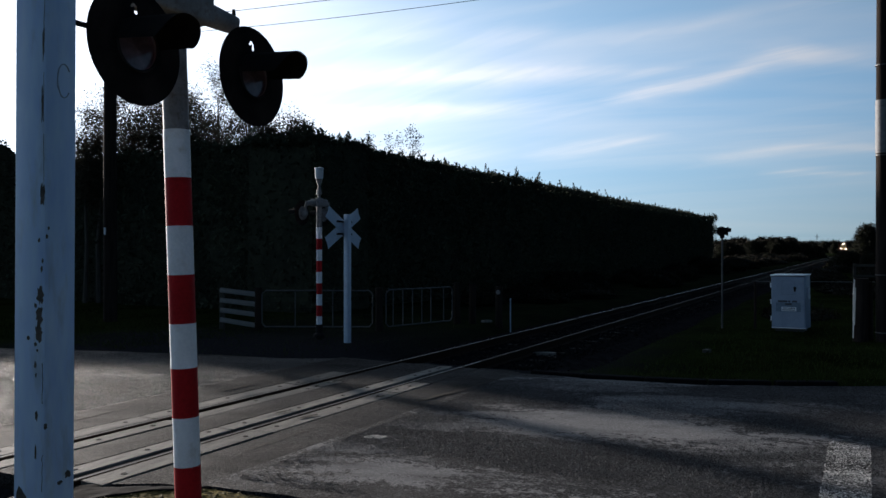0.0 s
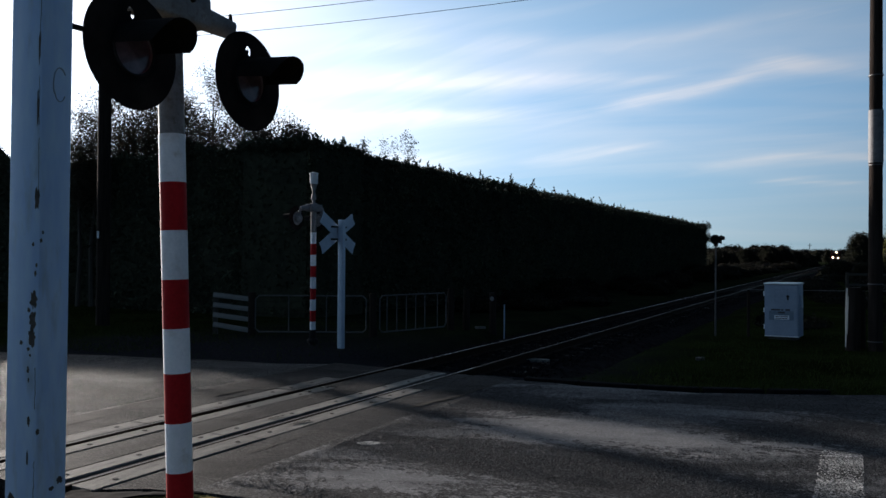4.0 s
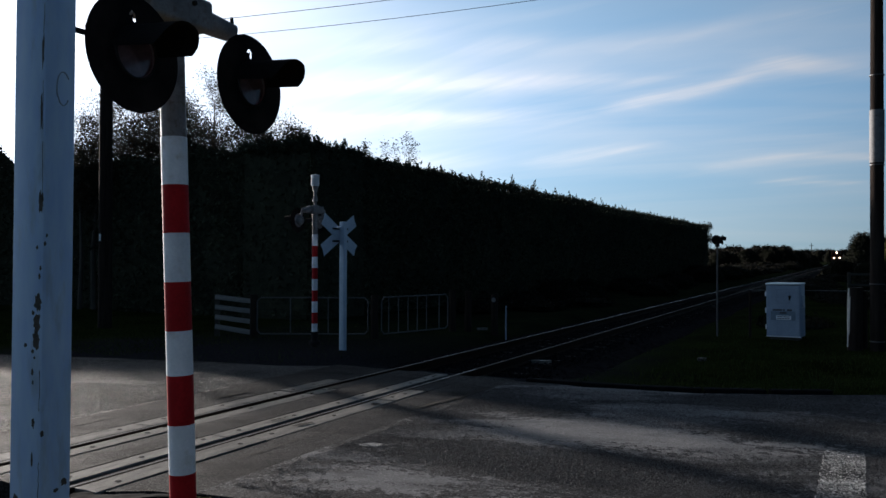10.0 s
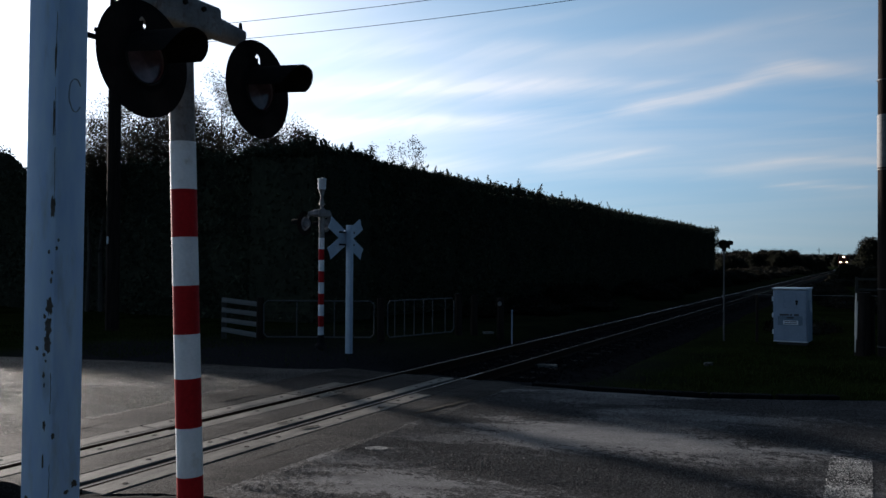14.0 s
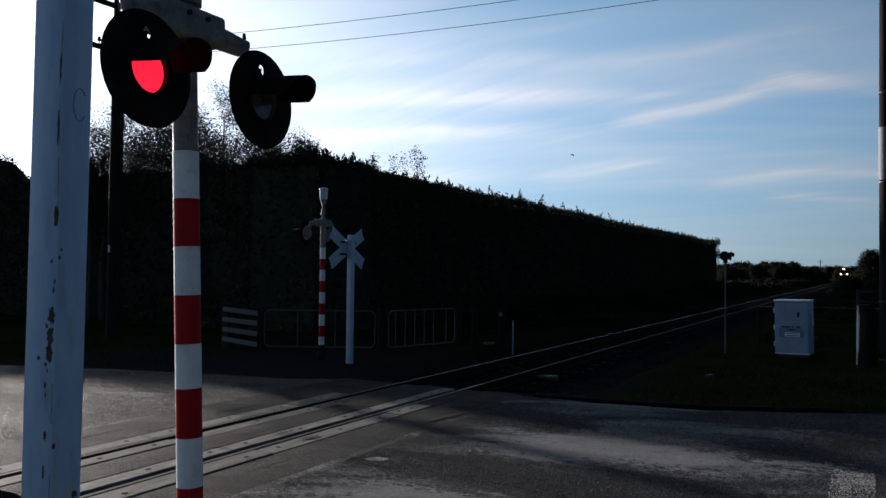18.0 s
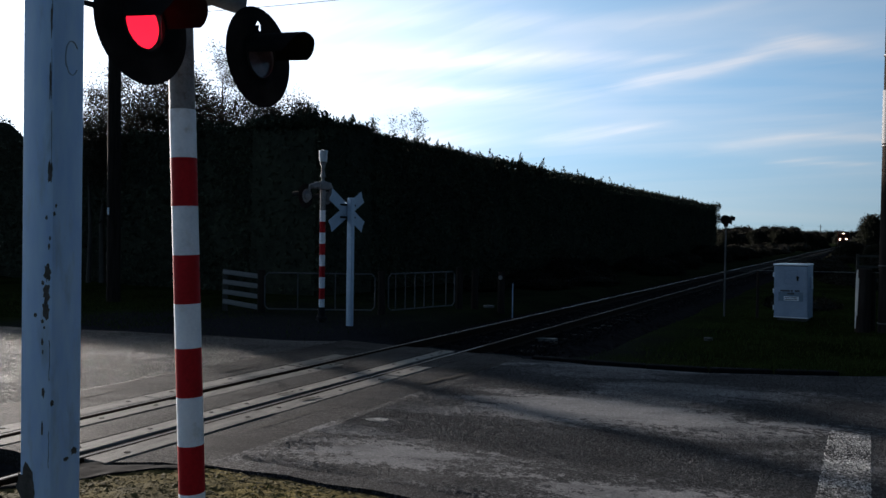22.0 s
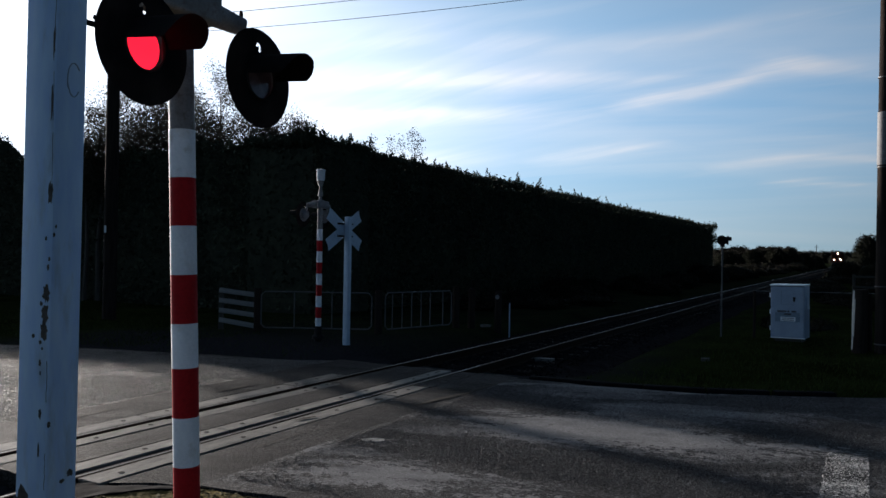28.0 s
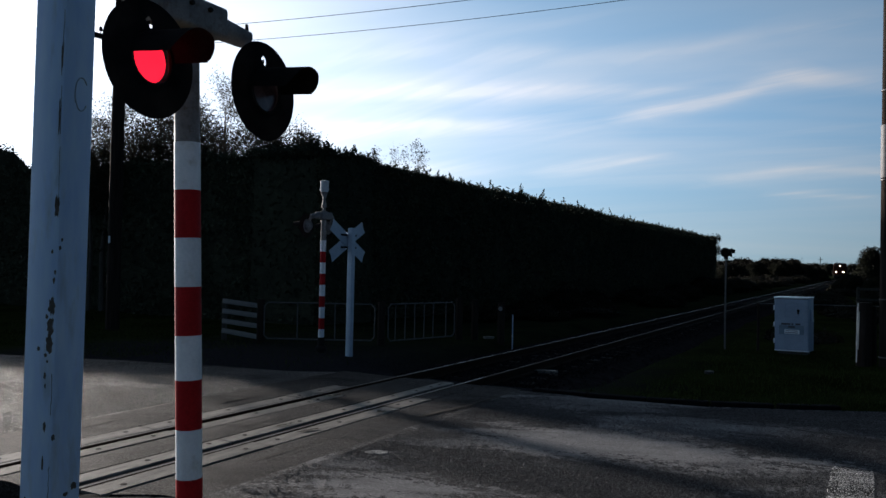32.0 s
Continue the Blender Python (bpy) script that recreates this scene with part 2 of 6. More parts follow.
def ramp(N, L, fac, stops):
    r = N.new("ShaderNodeValToRGB")
    els = r.color_ramp.elements
    while len(els) < len(stops):
        els.new(0.5)
    for e, (p, c) in zip(els, stops):
        e.position, e.color = p, (*c, 1) if len(c) == 3 else c
    L.new(fac, r.inputs[0])
    return r.outputs[0]


def mixed(N, L, fac, a, b, mode="MIX"):
    m = N.new("ShaderNodeMix")
    m.data_type, m.blend_type = "RGBA", mode
    for i, v in ((0, fac), (6, a), (7, b)):
        if isinstance(v, (int, float)):
            m.inputs[i].default_value = v
        elif isinstance(v, tuple):
            m.inputs[i].default_value = (*v, 1)
        else:
            L.new(v, m.inputs[i])
    return m.outputs[2]


def ranged(N, L, fac, a0, a1, b0, b1):
    r = N.new("ShaderNodeMapRange")
    for k, v in zip(("From Min", "From Max", "To Min", "To Max"), (a0, a1, b0, b1)):
        r.inputs[k].default_value = v
    L.new(fac, r.inputs["Value"])
    return r.outputs[0]


def mat(name, c1, c2, scale=3.0, rough=(0.6, 0.85), metal=0.0, bump=0.3, depth=0.004, fine=60.0, grime=None, stretch=None, vary=0.0, spec=0.5):
    """A worn surface: two colours in patches, finer grain, uneven gloss, relief; vary: a shift of value from object to object."""
    mt, N, L, bs = nodes_of(name)
    tc = N.new("ShaderNodeTexCoord").outputs["Object"]
    if stretch:
        mp = N.new("ShaderNodeMapping")
        mp.inputs["Scale"].default_value = stretch
        L.new(tc, mp.inputs[0])
        tc = mp.outputs[0]
    n1, n2 = noise_tex(N, L, tc, scale, 5), noise_tex(N, L, tc, fine, 3)
    col = ramp(N, L, n1, [(0.32, c1), (0.68, c2)])
    col = mixed(N, L, 0.35, col, ramp(N, L, n2, [(0.3, (0.35, 0.35, 0.35)), (0.7, (0.72, 0.72, 0.72))]), "OVERLAY")
    if grime:
        n3 = noise_tex(N, L, tc, scale * 2.7, 6, 0.65)
        col = mixed(N, L, ranged(N, L, n3, 0.54, 0.72, 0, 0.85), col, grime)
    if vary:
        oi = N.new("ShaderNodeObjectInfo").outputs["Random"]
        hs = N.new("ShaderNodeHueSaturation")
        L.new(ranged(N, L, oi, 0, 1, 1 - vary, 1 + vary), hs.inputs["Value"])
        L.new(col, hs.inputs["Color"])
        col = hs.outputs[0]
    L.new(col, bs.inputs["Base Color"])
    L.new(ranged(N, L, n1, 0.3, 0.7, rough[0], rough[1]), bs.inputs["Roughness"])
    bs.inputs["Metallic"].default_value = metal
    bs.inputs["Specular IOR Level"].default_value = spec
    if bump:
        b = N.new("ShaderNodeBump")
        b.inputs["Strength"].default_value, b.inputs["Distance"].default_value = bump, depth
        L.new(n2, b.inputs["Height"])
        L.new(b.outputs[0], bs.inputs["Normal"])
    return mt


def glow_mat(name, color, strength):
    mt, N, L, bs = nodes_of(name)
    bs.inputs["Base Color"].default_value = (*color, 1)
    bs.inputs["Emission Color"].default_value = (*color, 1)
    bs.inputs["Emission Strength"].default_value = strength
    return mt


def leaf_mat(name, c1, c2, scale=0.8, spread=0.45, through_light=0.12):
    mt, N, L, bs = nodes_of(name)
    g = N.new("ShaderNodeNewGeometry").outputs["Random Per Island"]
    tc = N.new("ShaderNodeTexCoord").outputs["Object"]
    n = noise_tex(N, L, tc, scale, 3)
    col = mixed(N, L, ranged(N, L, n, 0.35, 0.65, 0, 1), c1, c2)
    hs = N.new("ShaderNodeHueSaturation")
    L.new(ranged(N, L, g, 0, 1, 1 - spread, 1 + spread), hs.inputs["Value"])
    L.new(col, hs.inputs["Color"])
    L.new(hs.outputs[0], bs.inputs["Base Color"])
    bs.inputs["Roughness"].default_value = 0.8
    bs.inputs["Specular IOR Level"].default_value = 0.08
    tr = N.new("ShaderNodeBsdfTranslucent")
    L.new(hs.outputs[0], tr.inputs[0])
    ms = N.new("ShaderNodeMixShader")
    ms.inputs[0].default_value = through_light
    L.new(bs.outputs[0], ms.inputs[1])
    L.new(tr.outputs[0], ms.inputs[2])
    L.new(ms.outputs[0], N["Material Output"].inputs[0])
    return mt


def stone_mat(name, c1, c2, scale, spread, rough, spec):
    """Loose pieces that differ from one to the next."""
    mt, N, L, bs = nodes_of(name)
    g = N.new("ShaderNodeNewGeometry").outputs["Random Per Island"]
    n = noise_tex(N, L, N.new("ShaderNodeTexCoord").outputs["Object"], scale, 4)
    col = mixed(N, L, ranged(N, L, n, 0.35, 0.65, 0, 1), c1, c2)
    hs = N.new("ShaderNodeHueSaturation")
    L.new(ranged(N, L, g, 0, 1, 1 - spread, 1 + spread), hs.inputs["Value"])
    L.new(col, hs.inputs["Color"])
    L.new(hs.outputs[0], bs.inputs["Base Color"])
    L.new(ranged(N, L, g, 0, 1, rough[0], rough[1]), bs.inputs["Roughness"])
    bs.inputs["Specular IOR Level"].default_value = spec
    return mt


def ground_mat(name):
    """Rank grass on the verges, gravel on the shoulders of the track; the shade on both is put into their colours."""
    mt, N, L, bs = nodes_of(name)
    tc = N.new("ShaderNodeTexCoord").outputs["Object"]
    sep = N.new("ShaderNodeSeparateXYZ")
    L.new(tc, sep.inputs[0])
    wide, fine = noise_tex(N, L, tc, 0.6, 6, 0.65), noise_tex(N, L, tc, 22, 4)
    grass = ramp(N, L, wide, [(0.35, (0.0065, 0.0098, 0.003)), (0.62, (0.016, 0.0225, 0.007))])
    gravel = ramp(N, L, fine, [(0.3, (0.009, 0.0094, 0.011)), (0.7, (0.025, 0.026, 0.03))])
    d = N.new("ShaderNodeMath")
    d.operation = "MULTIPLY_ADD"
    L.new(wide, d.inputs[0])
    d.inputs[1].default_value = 3.0
    L.new(sep.outputs["X"], d.inputs[2])
    east, west = ranged(N, L, d.outputs[0], -2.7, -0.9, 1, 0), ranged(N, L, d.outputs[0], -13.2, -11.6, 0, 1)
    m = N.new("ShaderNodeMath")
    m.operation = "MULTIPLY"
    L.new(east, m.inputs[0])
    L.new(west, m.inputs[1])
    away = N.new("ShaderNodeMath")
    away.operation = "MULTIPLY"
    L.new(m.outputs[0], away.inputs[0])
    L.new(ranged(N, L, sep.outputs["Y"], 11.5, 17.0, 1.0, 0.25), away.inputs[1])
    L.new(mixed(N, L, away.outputs[0], grass, gravel), bs.inputs["Base Color"])
    bs.inputs["Roughness"].default_value = 1.0
    bs.inputs["Specular IOR Level"].default_value = 0.0
    b = N.new("ShaderNodeBump")
    b.inputs["Strength"].default_value, b.inputs["Distance"].default_value = 0.8, 0.03
    L.new(fine, b.inputs["Height"])
    L.new(b.outputs[0], bs.inputs["Normal"])
    return mt


def asphalt_mat(name, dark, mid, pale, chip, patch, rough, depth, spec, grit, lanes=None):
    """Sealed road: stone chips, worn and bitumen-rich patches drawn out along the lanes; lanes: (place across the road, wear) rows of the wheel tracks."""
    mt, N, L, bs = nodes_of(name)
    tc = N.new("ShaderNodeTexCoord").outputs["Object"]
    mp = N.new("ShaderNodeMapping")
    mp.vector_type = "TEXTURE"
    mp.inputs["Scale"].default_value = (2.6, 1.0, 1.0)
    mp.inputs["Rotation"].default_value = (0, 0, radians(18))
    L.new(tc, mp.inputs[0])
    big, mids = noise_tex(N, L, mp.outputs[0], patch, 7, 0.66, 0.7), noise_tex(N, L, mp.outputs[0], patch * 5, 5, 0.6)
    vo = N.new("ShaderNodeTexVoronoi")
    vo.inputs["Scale"].default_value = chip
    L.new(tc, vo.inputs["Vector"])
    sep = N.new("ShaderNodeSeparateColor")
    L.new(vo.outputs["Color"], sep.inputs[0])
    chips = noise_tex(N, L, tc, chip * 0.5, 5, 0.8)
    worn = big
    if lanes:
        s3 = N.new("ShaderNodeSeparateXYZ")
        L.new(tc, s3.inputs[0])
        bent = N.new("ShaderNodeMath")
        bent.operation = "MULTIPLY_ADD"
        L.new(noise_tex(N, L, mp.outputs[0], 0.5, 4, 0.6), bent.inputs[0])
        bent.inputs[1].default_value = 1.6
        L.new(s3.outputs["Y"], bent.inputs[2])
        span = ranged(N, L, bent.outputs[0], 4.8, 12.8, 0, 1)
        keen = ramp(N, L, ranged(N, L, s3.outputs["X"], -4.2, 0.2, 0, 1), [(0.0, (0.4,) * 3), (0.32, (1.0,) * 3), (0.5, (1.0,) * 3), (0.85, (0.35,) * 3)])
        lane = ramp(N, L, span, [((q - 4.0) / 8, (w, w, w)) for q, w in lanes])
        add = N.new("ShaderNodeMath")
        add.operation = "MULTIPLY_ADD"
        L.new(mixed(N, L, keen, (0.0, 0.0, 0.0), lane), add.inputs[0])
        add.inputs[1].default_value = 0.2
        L.new(big, add.inputs[2])
        low = N.new("ShaderNodeMath")
        low.operation = "SUBTRACT"
        L.new(add.outputs[0], low.inputs[0])
        low.inputs[1].default_value = 0.1
        rag = N.new("ShaderNodeMath")
        rag.operation = "MULTIPLY_ADD"
        L.new(ranged(N, L, noise_tex(N, L, tc, patch * 11, 6, 0.75), 0.25, 0.75, -0.5, 0.5), rag.inputs[0])
        rag.inputs[1].default_value = 0.24
        L.new(low.outputs[0], rag.inputs[2])
        worn = rag.outputs[0]
    col = ramp(N, L, worn, [(0.42, dark), (0.5, mid), (0.56, pale)] if not lanes else [(0.42, dark), (0.5, mid), (0.54, pale)])
    col = mixed(N, L, ranged(N, L, mids, 0.45, 0.7, 0.0, 0.6), col, dark)

    def scaled(c, f, lo, hi):
        m = N.new("ShaderNodeVectorMath")
        m.operation = "SCALE"
        L.new(c, m.inputs[0])
        L.new(ranged(N, L, f, 0.3 if f is chips else 0.0, 0.7 if f is chips else 1.0, lo, hi), m.inputs["Scale"])
        return m.outputs[0]

    flush = scaled(col, mids, 0.5, 0.8)
    col = scaled(col, sep.outputs[0], 1 - grit, 1 + grit)
    col = scaled(col, chips, 1 - grit * 0.8, 1 + grit * 0.8)
    pits = noise_tex(N, L, tc, chip * 1.1, 2, 0.6)
    col = mixed(N, L, ranged(N, L, pits, 0.50, 0.55, 0.0, grit), col, (0.006, 0.006, 0.007))
    if lanes:
        # worn flush with the bitumen: few chips and pits show
        col = mixed(N, L, ranged(N, L, worn, 0.51, 0.535, 0.0, 0.8), col, flush)
    L.new(col, bs.inputs["Base Color"])
    L.new(ranged(N, L, mids, 0.35, 0.7, rough[1], rough[0]), bs.inputs["Roughness"])
    bs.inputs["Specular IOR Level"].default_value = spec
    h = N.new("ShaderNodeMath")
    h.operation = "MULTIPLY_ADD"
    L.new(chips, h.inputs[0])
    h.inputs[1].default_value = 2.2
    L.new(sep.outputs[1], h.inputs[2])
    b = N.new("ShaderNodeBump")
    b.inputs["Strength"].default_value, b.inputs["Distance"].default_value = 1.0, depth
    if lanes:
        L.new(ranged(N, L, worn, 0.51, 0.535, 1.0, 0.4), b.inputs["Strength"])
    L.new(h.outputs[0], b.inputs["Height"])
    L.new(b.outputs[0], bs.inputs["Normal"])
    return mt


LANES = ((4.2, 0.0), (4.7, 0.15), (5.2, 1.0), (5.55, 0.85), (6.0, 0.05), (6.75, 0.15), (7.25, 0.75), (7.9, 1.0), (8.3, 0.35), (8.8, 0.3), (9.4, 0.7), (11.6, 0.5))
M_SEAL = asphalt_mat("chip_seal", (0.032, 0.0328, 0.0355), (0.07, 0.071, 0.076), (0.23, 0.23, 0.237), 66, 0.9, (0.6, 0.9), 0.010, 0.05, 0.8, LANES)
# far copy of the seal, darkened in colour for shade and against sun glitter
M_SEAL_FAR = asphalt_mat("darkened_chip_seal", (0.010, 0.0104, 0.0115), (0.026, 0.0265, 0.0285), (0.075, 0.076, 0.08), 48, 0.8, (0.5, 0.8), 0.016, 0.1, 0.9)
M_APRON = asphalt_mat("smooth_asphalt", (0.0165, 0.0164, 0.0168), (0.026, 0.0255, 0.0258), (0.040, 0.039, 0.0385), 70, 0.6, (0.6, 0.85), 0.006, 0.05, 0.8)
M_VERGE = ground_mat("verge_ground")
M_MOSS = mat("mossy_gravel", (0.045, 0.037, 0.014), (0.13, 0.10, 0.03), 1.6, (0.85, 1.0), bump=0.8, depth=0.015, fine=45, grime=(0.05, 0.044, 0.028), spec=0.03)
M_GRAVEL = stone_mat("verge_gravel", (0.045, 0.039, 0.017), (0.12, 0.096, 0.038), 2.0, 0.45, (0.8, 0.95), 0.05)
M_FLAKE = mat("old_white_paint", (0.22, 0.22, 0.21), (0.34, 0.34, 0.33), 14.0, (0.7, 0.9), bump=0.4, fine=60, grime=(0.1, 0.1, 0.1), spec=0.1)
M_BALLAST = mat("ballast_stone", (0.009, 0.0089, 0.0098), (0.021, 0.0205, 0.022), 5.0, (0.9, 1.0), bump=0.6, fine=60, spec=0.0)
M_RAIL = mat("rail_steel", (0.016, 0.010, 0.007), (0.03, 0.019, 0.014), 8.0, (0.7, 0.9), bump=0.4, fine=90, spec=0.05)
M_RAILTOP = mat("polished_rail", (0.15, 0.132, 0.118), (0.22, 0.2, 0.185), 6.0, (0.3, 0.44), metal=1.0, bump=0.05, fine=120, stretch=(1, 0.1, 1))
# darker copy for the near rail's top, shade beyond the crossing in its colour
M_RAILTOP_SHADE = mat("shaded_rail_top", (0.04, 0.027, 0.02), (0.075, 0.052, 0.04), 6.0, (0.5, 0.65), metal=0.2, bump=0.1, fine=120, stretch=(1, 0.1, 1), spec=0.15)
M_SLEEPER = mat("weathered_timber", (0.016, 0.013, 0.011), (0.035, 0.03, 0.026), 3.0, (0.8, 0.95), bump=0.6, fine=30, stretch=(0.3, 3, 3), vary=0.25, spec=0.04)
M_STRIP = mat("crossing_plank", (0.085, 0.081, 0.074), (0.185, 0.176, 0.162), 5.0, (0.6, 0.85), bump=0.9, depth=0.008, fine=38, grime=(0.035, 0.033, 0.03), stretch=(2.2, 0.5, 1), vary=0.22, spec=0.12)
# near black, the colour of shadow at the road edge and beside the rails
M_SHADE_BLACK = mat("shade_black", (0.004, 0.004, 0.0045), (0.009, 0.009, 0.01), 6.0, (0.8, 0.95), bump=0.4, fine=40, spec=0.02)
M_BOLT = mat("dark_iron", (0.012, 0.011, 0.01), (0.03, 0.025, 0.02), 20.0, (0.7, 0.9), bump=0.2, spec=0.1)
M_WHITE = mat("white_paint", (0.6, 0.63, 0.68), (0.73, 0.76, 0.81), 4.0, (0.6, 0.8), bump=0.12, depth=0.002, fine=70, grime=(0.5, 0.5, 0.48), spec=0.12)
# post and sign whites, with the blue skylight mixed into their colour
M_WHITE_OLD = mat("skylit_chalky_white", (0.37, 0.53, 0.80), (0.46, 0.62, 0.88), 6.0, (0.4, 0.65), bump=0.25, depth=0.002, fine=35, grime=(0.34, 0.42, 0.53), stretch=(1, 1, 0.25))
M_SIGNWHITE = mat("skylit_sign_white", (0.4, 0.48, 0.6), (0.5, 0.58, 0.7), 5.0, (0.4, 0.6), bump=0.12, depth=0.002, fine=70, grime=(0.33, 0.4, 0.5))
M_RED = mat("red_paint", (0.25, 0.006, 0.009), (0.34, 0.010, 0.014), 5.0, (0.6, 0.8), bump=0.12, depth=0.002, fine=70, spec=0.12)
M_GALV = mat("weathered_galvanised_steel", (0.13, 0.125, 0.13), (0.24, 0.235, 0.24), 9.0, (0.55, 0.8), metal=0.15, bump=0.2, fine=70, grime=(0.10, 0.07, 0.055), spec=0.2)
M_BLACK = mat("black_enamel", (0.010, 0.010, 0.011), (0.022, 0.021, 0.022), 6.0, (0.75, 0.9), bump=0.1, fine=80, spec=0.06)
M_BARE = mat("bare_dark_timber", (0.03, 0.028, 0.027), (0.09, 0.08, 0.075), 30.0, (0.8, 0.95), bump=0.6, fine=120)
M_POLE = mat("old_pole_timber", (0.015, 0.0115, 0.010), (0.034, 0.027, 0.0235), 4.0, (0.85, 1.0), bump=0.8, depth=0.008, fine=26, stretch=(3, 3, 0.25), spec=0.03)
M_POSTWOOD = mat("grey_post_timber", (0.02, 0.0175, 0.014), (0.05, 0.045, 0.035), 6.0, (0.8, 0.95), bump=0.8, depth=0.01, fine=22, stretch=(3, 3, 0.2))
# grey cabinet paint, tinted blue for the skylight on it
M_CAB = mat("cabinet_paint", (0.20, 0.25, 0.34), (0.26, 0.32, 0.42), 3.0, (0.4, 0.6), bump=0.1, fine=60, grime=(0.26, 0.31, 0.37))
M_LENS_OFF = mat("dull_lens_cover", (0.07, 0.045, 0.055), (0.13, 0.09, 0.105), 8.0, (0.1, 0.25), bump=0.1, fine=50)
M_RED_GLOW = glow_mat("red_lamp_glow", (1.0, 0.012, 0.035), 0.6)
M_WHITE_GLOW = glow_mat("white_lamp_glow", (0.92, 0.96, 1.0), 3.0)
M_HEAD_GLOW = glow_mat("train_lamp_glow", (1.0, 0.66, 0.38), 30.0)
M_CHIP = stone_mat("road_chip", (0.06, 0.0605, 0.063), (0.092, 0.093, 0.096), 0.9, 0.4, (0.7, 0.9), 0.08)
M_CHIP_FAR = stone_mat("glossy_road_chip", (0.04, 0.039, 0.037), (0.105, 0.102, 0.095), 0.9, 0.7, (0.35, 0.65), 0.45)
M_BARK = mat("bark", (0.03, 0.025, 0.02), (0.07, 0.06, 0.05), 5.0, (0.85, 1.0), bump=0.8, fine=20, stretch=(2, 2, 0.3))
M_HEDGE = leaf_mat("hedge_leaf", (0.032, 0.037, 0.026), (0.05, 0.058, 0.036), spread=0.25, through_light=0.01)
# colour of the shade between the hedge leaves
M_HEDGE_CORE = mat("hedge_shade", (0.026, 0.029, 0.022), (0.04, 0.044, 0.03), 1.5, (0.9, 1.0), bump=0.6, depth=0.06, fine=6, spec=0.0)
# near black: the shade deep in the foliage is put into this colour
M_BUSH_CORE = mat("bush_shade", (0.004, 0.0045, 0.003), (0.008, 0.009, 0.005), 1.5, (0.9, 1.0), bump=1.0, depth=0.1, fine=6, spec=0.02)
M_SCRAPE = mat("scraped_paint", (0.2, 0.26, 0.35), (0.28, 0.34, 0.44), 40, (0.6, 0.8), bump=0.2)
M_SHRUB = leaf_mat("shrub_leaf", (0.03, 0.028, 0.018), (0.045, 0.038, 0.026))
M_SCRUB = leaf_mat("scrub_leaf", (0.009, 0.008, 0.0055), (0.018, 0.0145, 0.009), 0.3, 0.25, 0.03)
M_FARLEAF = leaf_mat("far_leaf", (0.005, 0.006, 0.004), (0.009, 0.010, 0.006), 0.1, 0.2, 0.02)
M_OLIVE = leaf_mat("olive_leaf", (0.07, 0.075, 0.02), (0.1, 0.095, 0.03), 0.3)
M_SLEEVE = mat("dull_sheet_metal", (0.12, 0.12, 0.125), (0.2, 0.2, 0.205), 9.0, (0.6, 0.8), metal=0.2, bump=0.2, fine=60, grime=(0.07, 0.065, 0.06), spec=0.2)
M_GATE = mat("dull_gate_steel", (0.055, 0.056, 0.06), (0.10, 0.10, 0.106), 12.0, (0.5, 0.7), metal=0.4, bump=0.15, fine=80)
M_GRASS = leaf_mat("grass_blade", (0.014, 0.027, 0.004), (0.028, 0.037, 0.008), 0.5)
M_LINE = asphalt_mat("worn_road_paint", (0.09, 0.09, 0.09), (0.34, 0.34, 0.335), (0.54, 0.54, 0.53), 42, 2.2, (0.6, 0.85), 0.02, 0.05, 0.95)
M_LINE_CHIP = stone_mat("painted_chip", (0.25, 0.25, 0.247), (0.55, 0.55, 0.535), 3.0, 0.5, (0.6, 0.85), 0.1)

# ---- ground, road, track ----
RAIL_V = (-5.27, -6.39)             # near and far rail, across


def road_far(v):
    pts = ((-400, 8.1), (-14.3, 8.2), (-13.0, 8.5), (-11.6, 9.0), (-8.7, 9.7), (-7.3, 10.15), (-4.2, 10.15), (-3.2, 10.22), (-2.15, 10.38), (-0.84, 10.9), (0.2, 11.45), (5, 11.7), (400, 11.7))
    for (a, p), (b, q) in zip(pts, pts[1:]):
        if a <= v <= b:
            return p + (q - p) * (v - a) / (b - a)


def road_near(v):
    pts = ((-400, 4.0), (-12, 4.0), (-7.4, 3.7), (-5.0, 3.95), (-4.3, 4.3), (-2.7, 4.42), (0, 4.3), (6, 4.0), (400, 4.0))
    for (a, p), (b, q) in zip(pts, pts[1:]):
        if a <= v <= b:
            return p + (q - p) * (v - a) / (b - a)


def ground_height(u, v):
    if -30 < v < 30 and road_near(v) + 0.12 < u < road_far(v) + 0.1 or abs(v) >= 30 and 3.5 < u < 12:
        return -0.12
    z = -0.03 + 0.05 * noise.noise((u * 0.35, v * 0.35, 0)) + 0.02 * noise.noise((u * 1.7, v * 1.7, 3))
    c = abs(v - (RAIL_V[0] + RAIL_V[1]) / 2)
    ramp_up = min(1, max(0.05, (3.75 - u) / 0.35)) if u < 7 else min(1, max(0.2, (u - 10.6) / 2.0))
    z += -0.34 * ramp_up * (1 - min(1, max(0, (c - 1.6) / 0.8)))
    if u > 11:
        z -= 0.12 * min(1, (u - 11) / 3) * (1 if v < -7.5 else 0)
    if abs(u) + abs(v) > 120:
        z = min(z, -0.02)
    return z


def steps(lo, hi, fine_lo, fine_hi, fine):
    s, x = [], fine_lo
    while x < fine_hi:
        s.append(x)
        x += fine
    step, x = fine, fine_hi
    while x < hi:
        s.append(x)
        step *= 1.25
        x += step
    s.append(hi)
    step, x = fine, fine_lo
    while x > lo:
        x -= step
        s.append(max(x, lo))
        step *= 1.25
    return sorted(set(round(a, 3) for a in s))


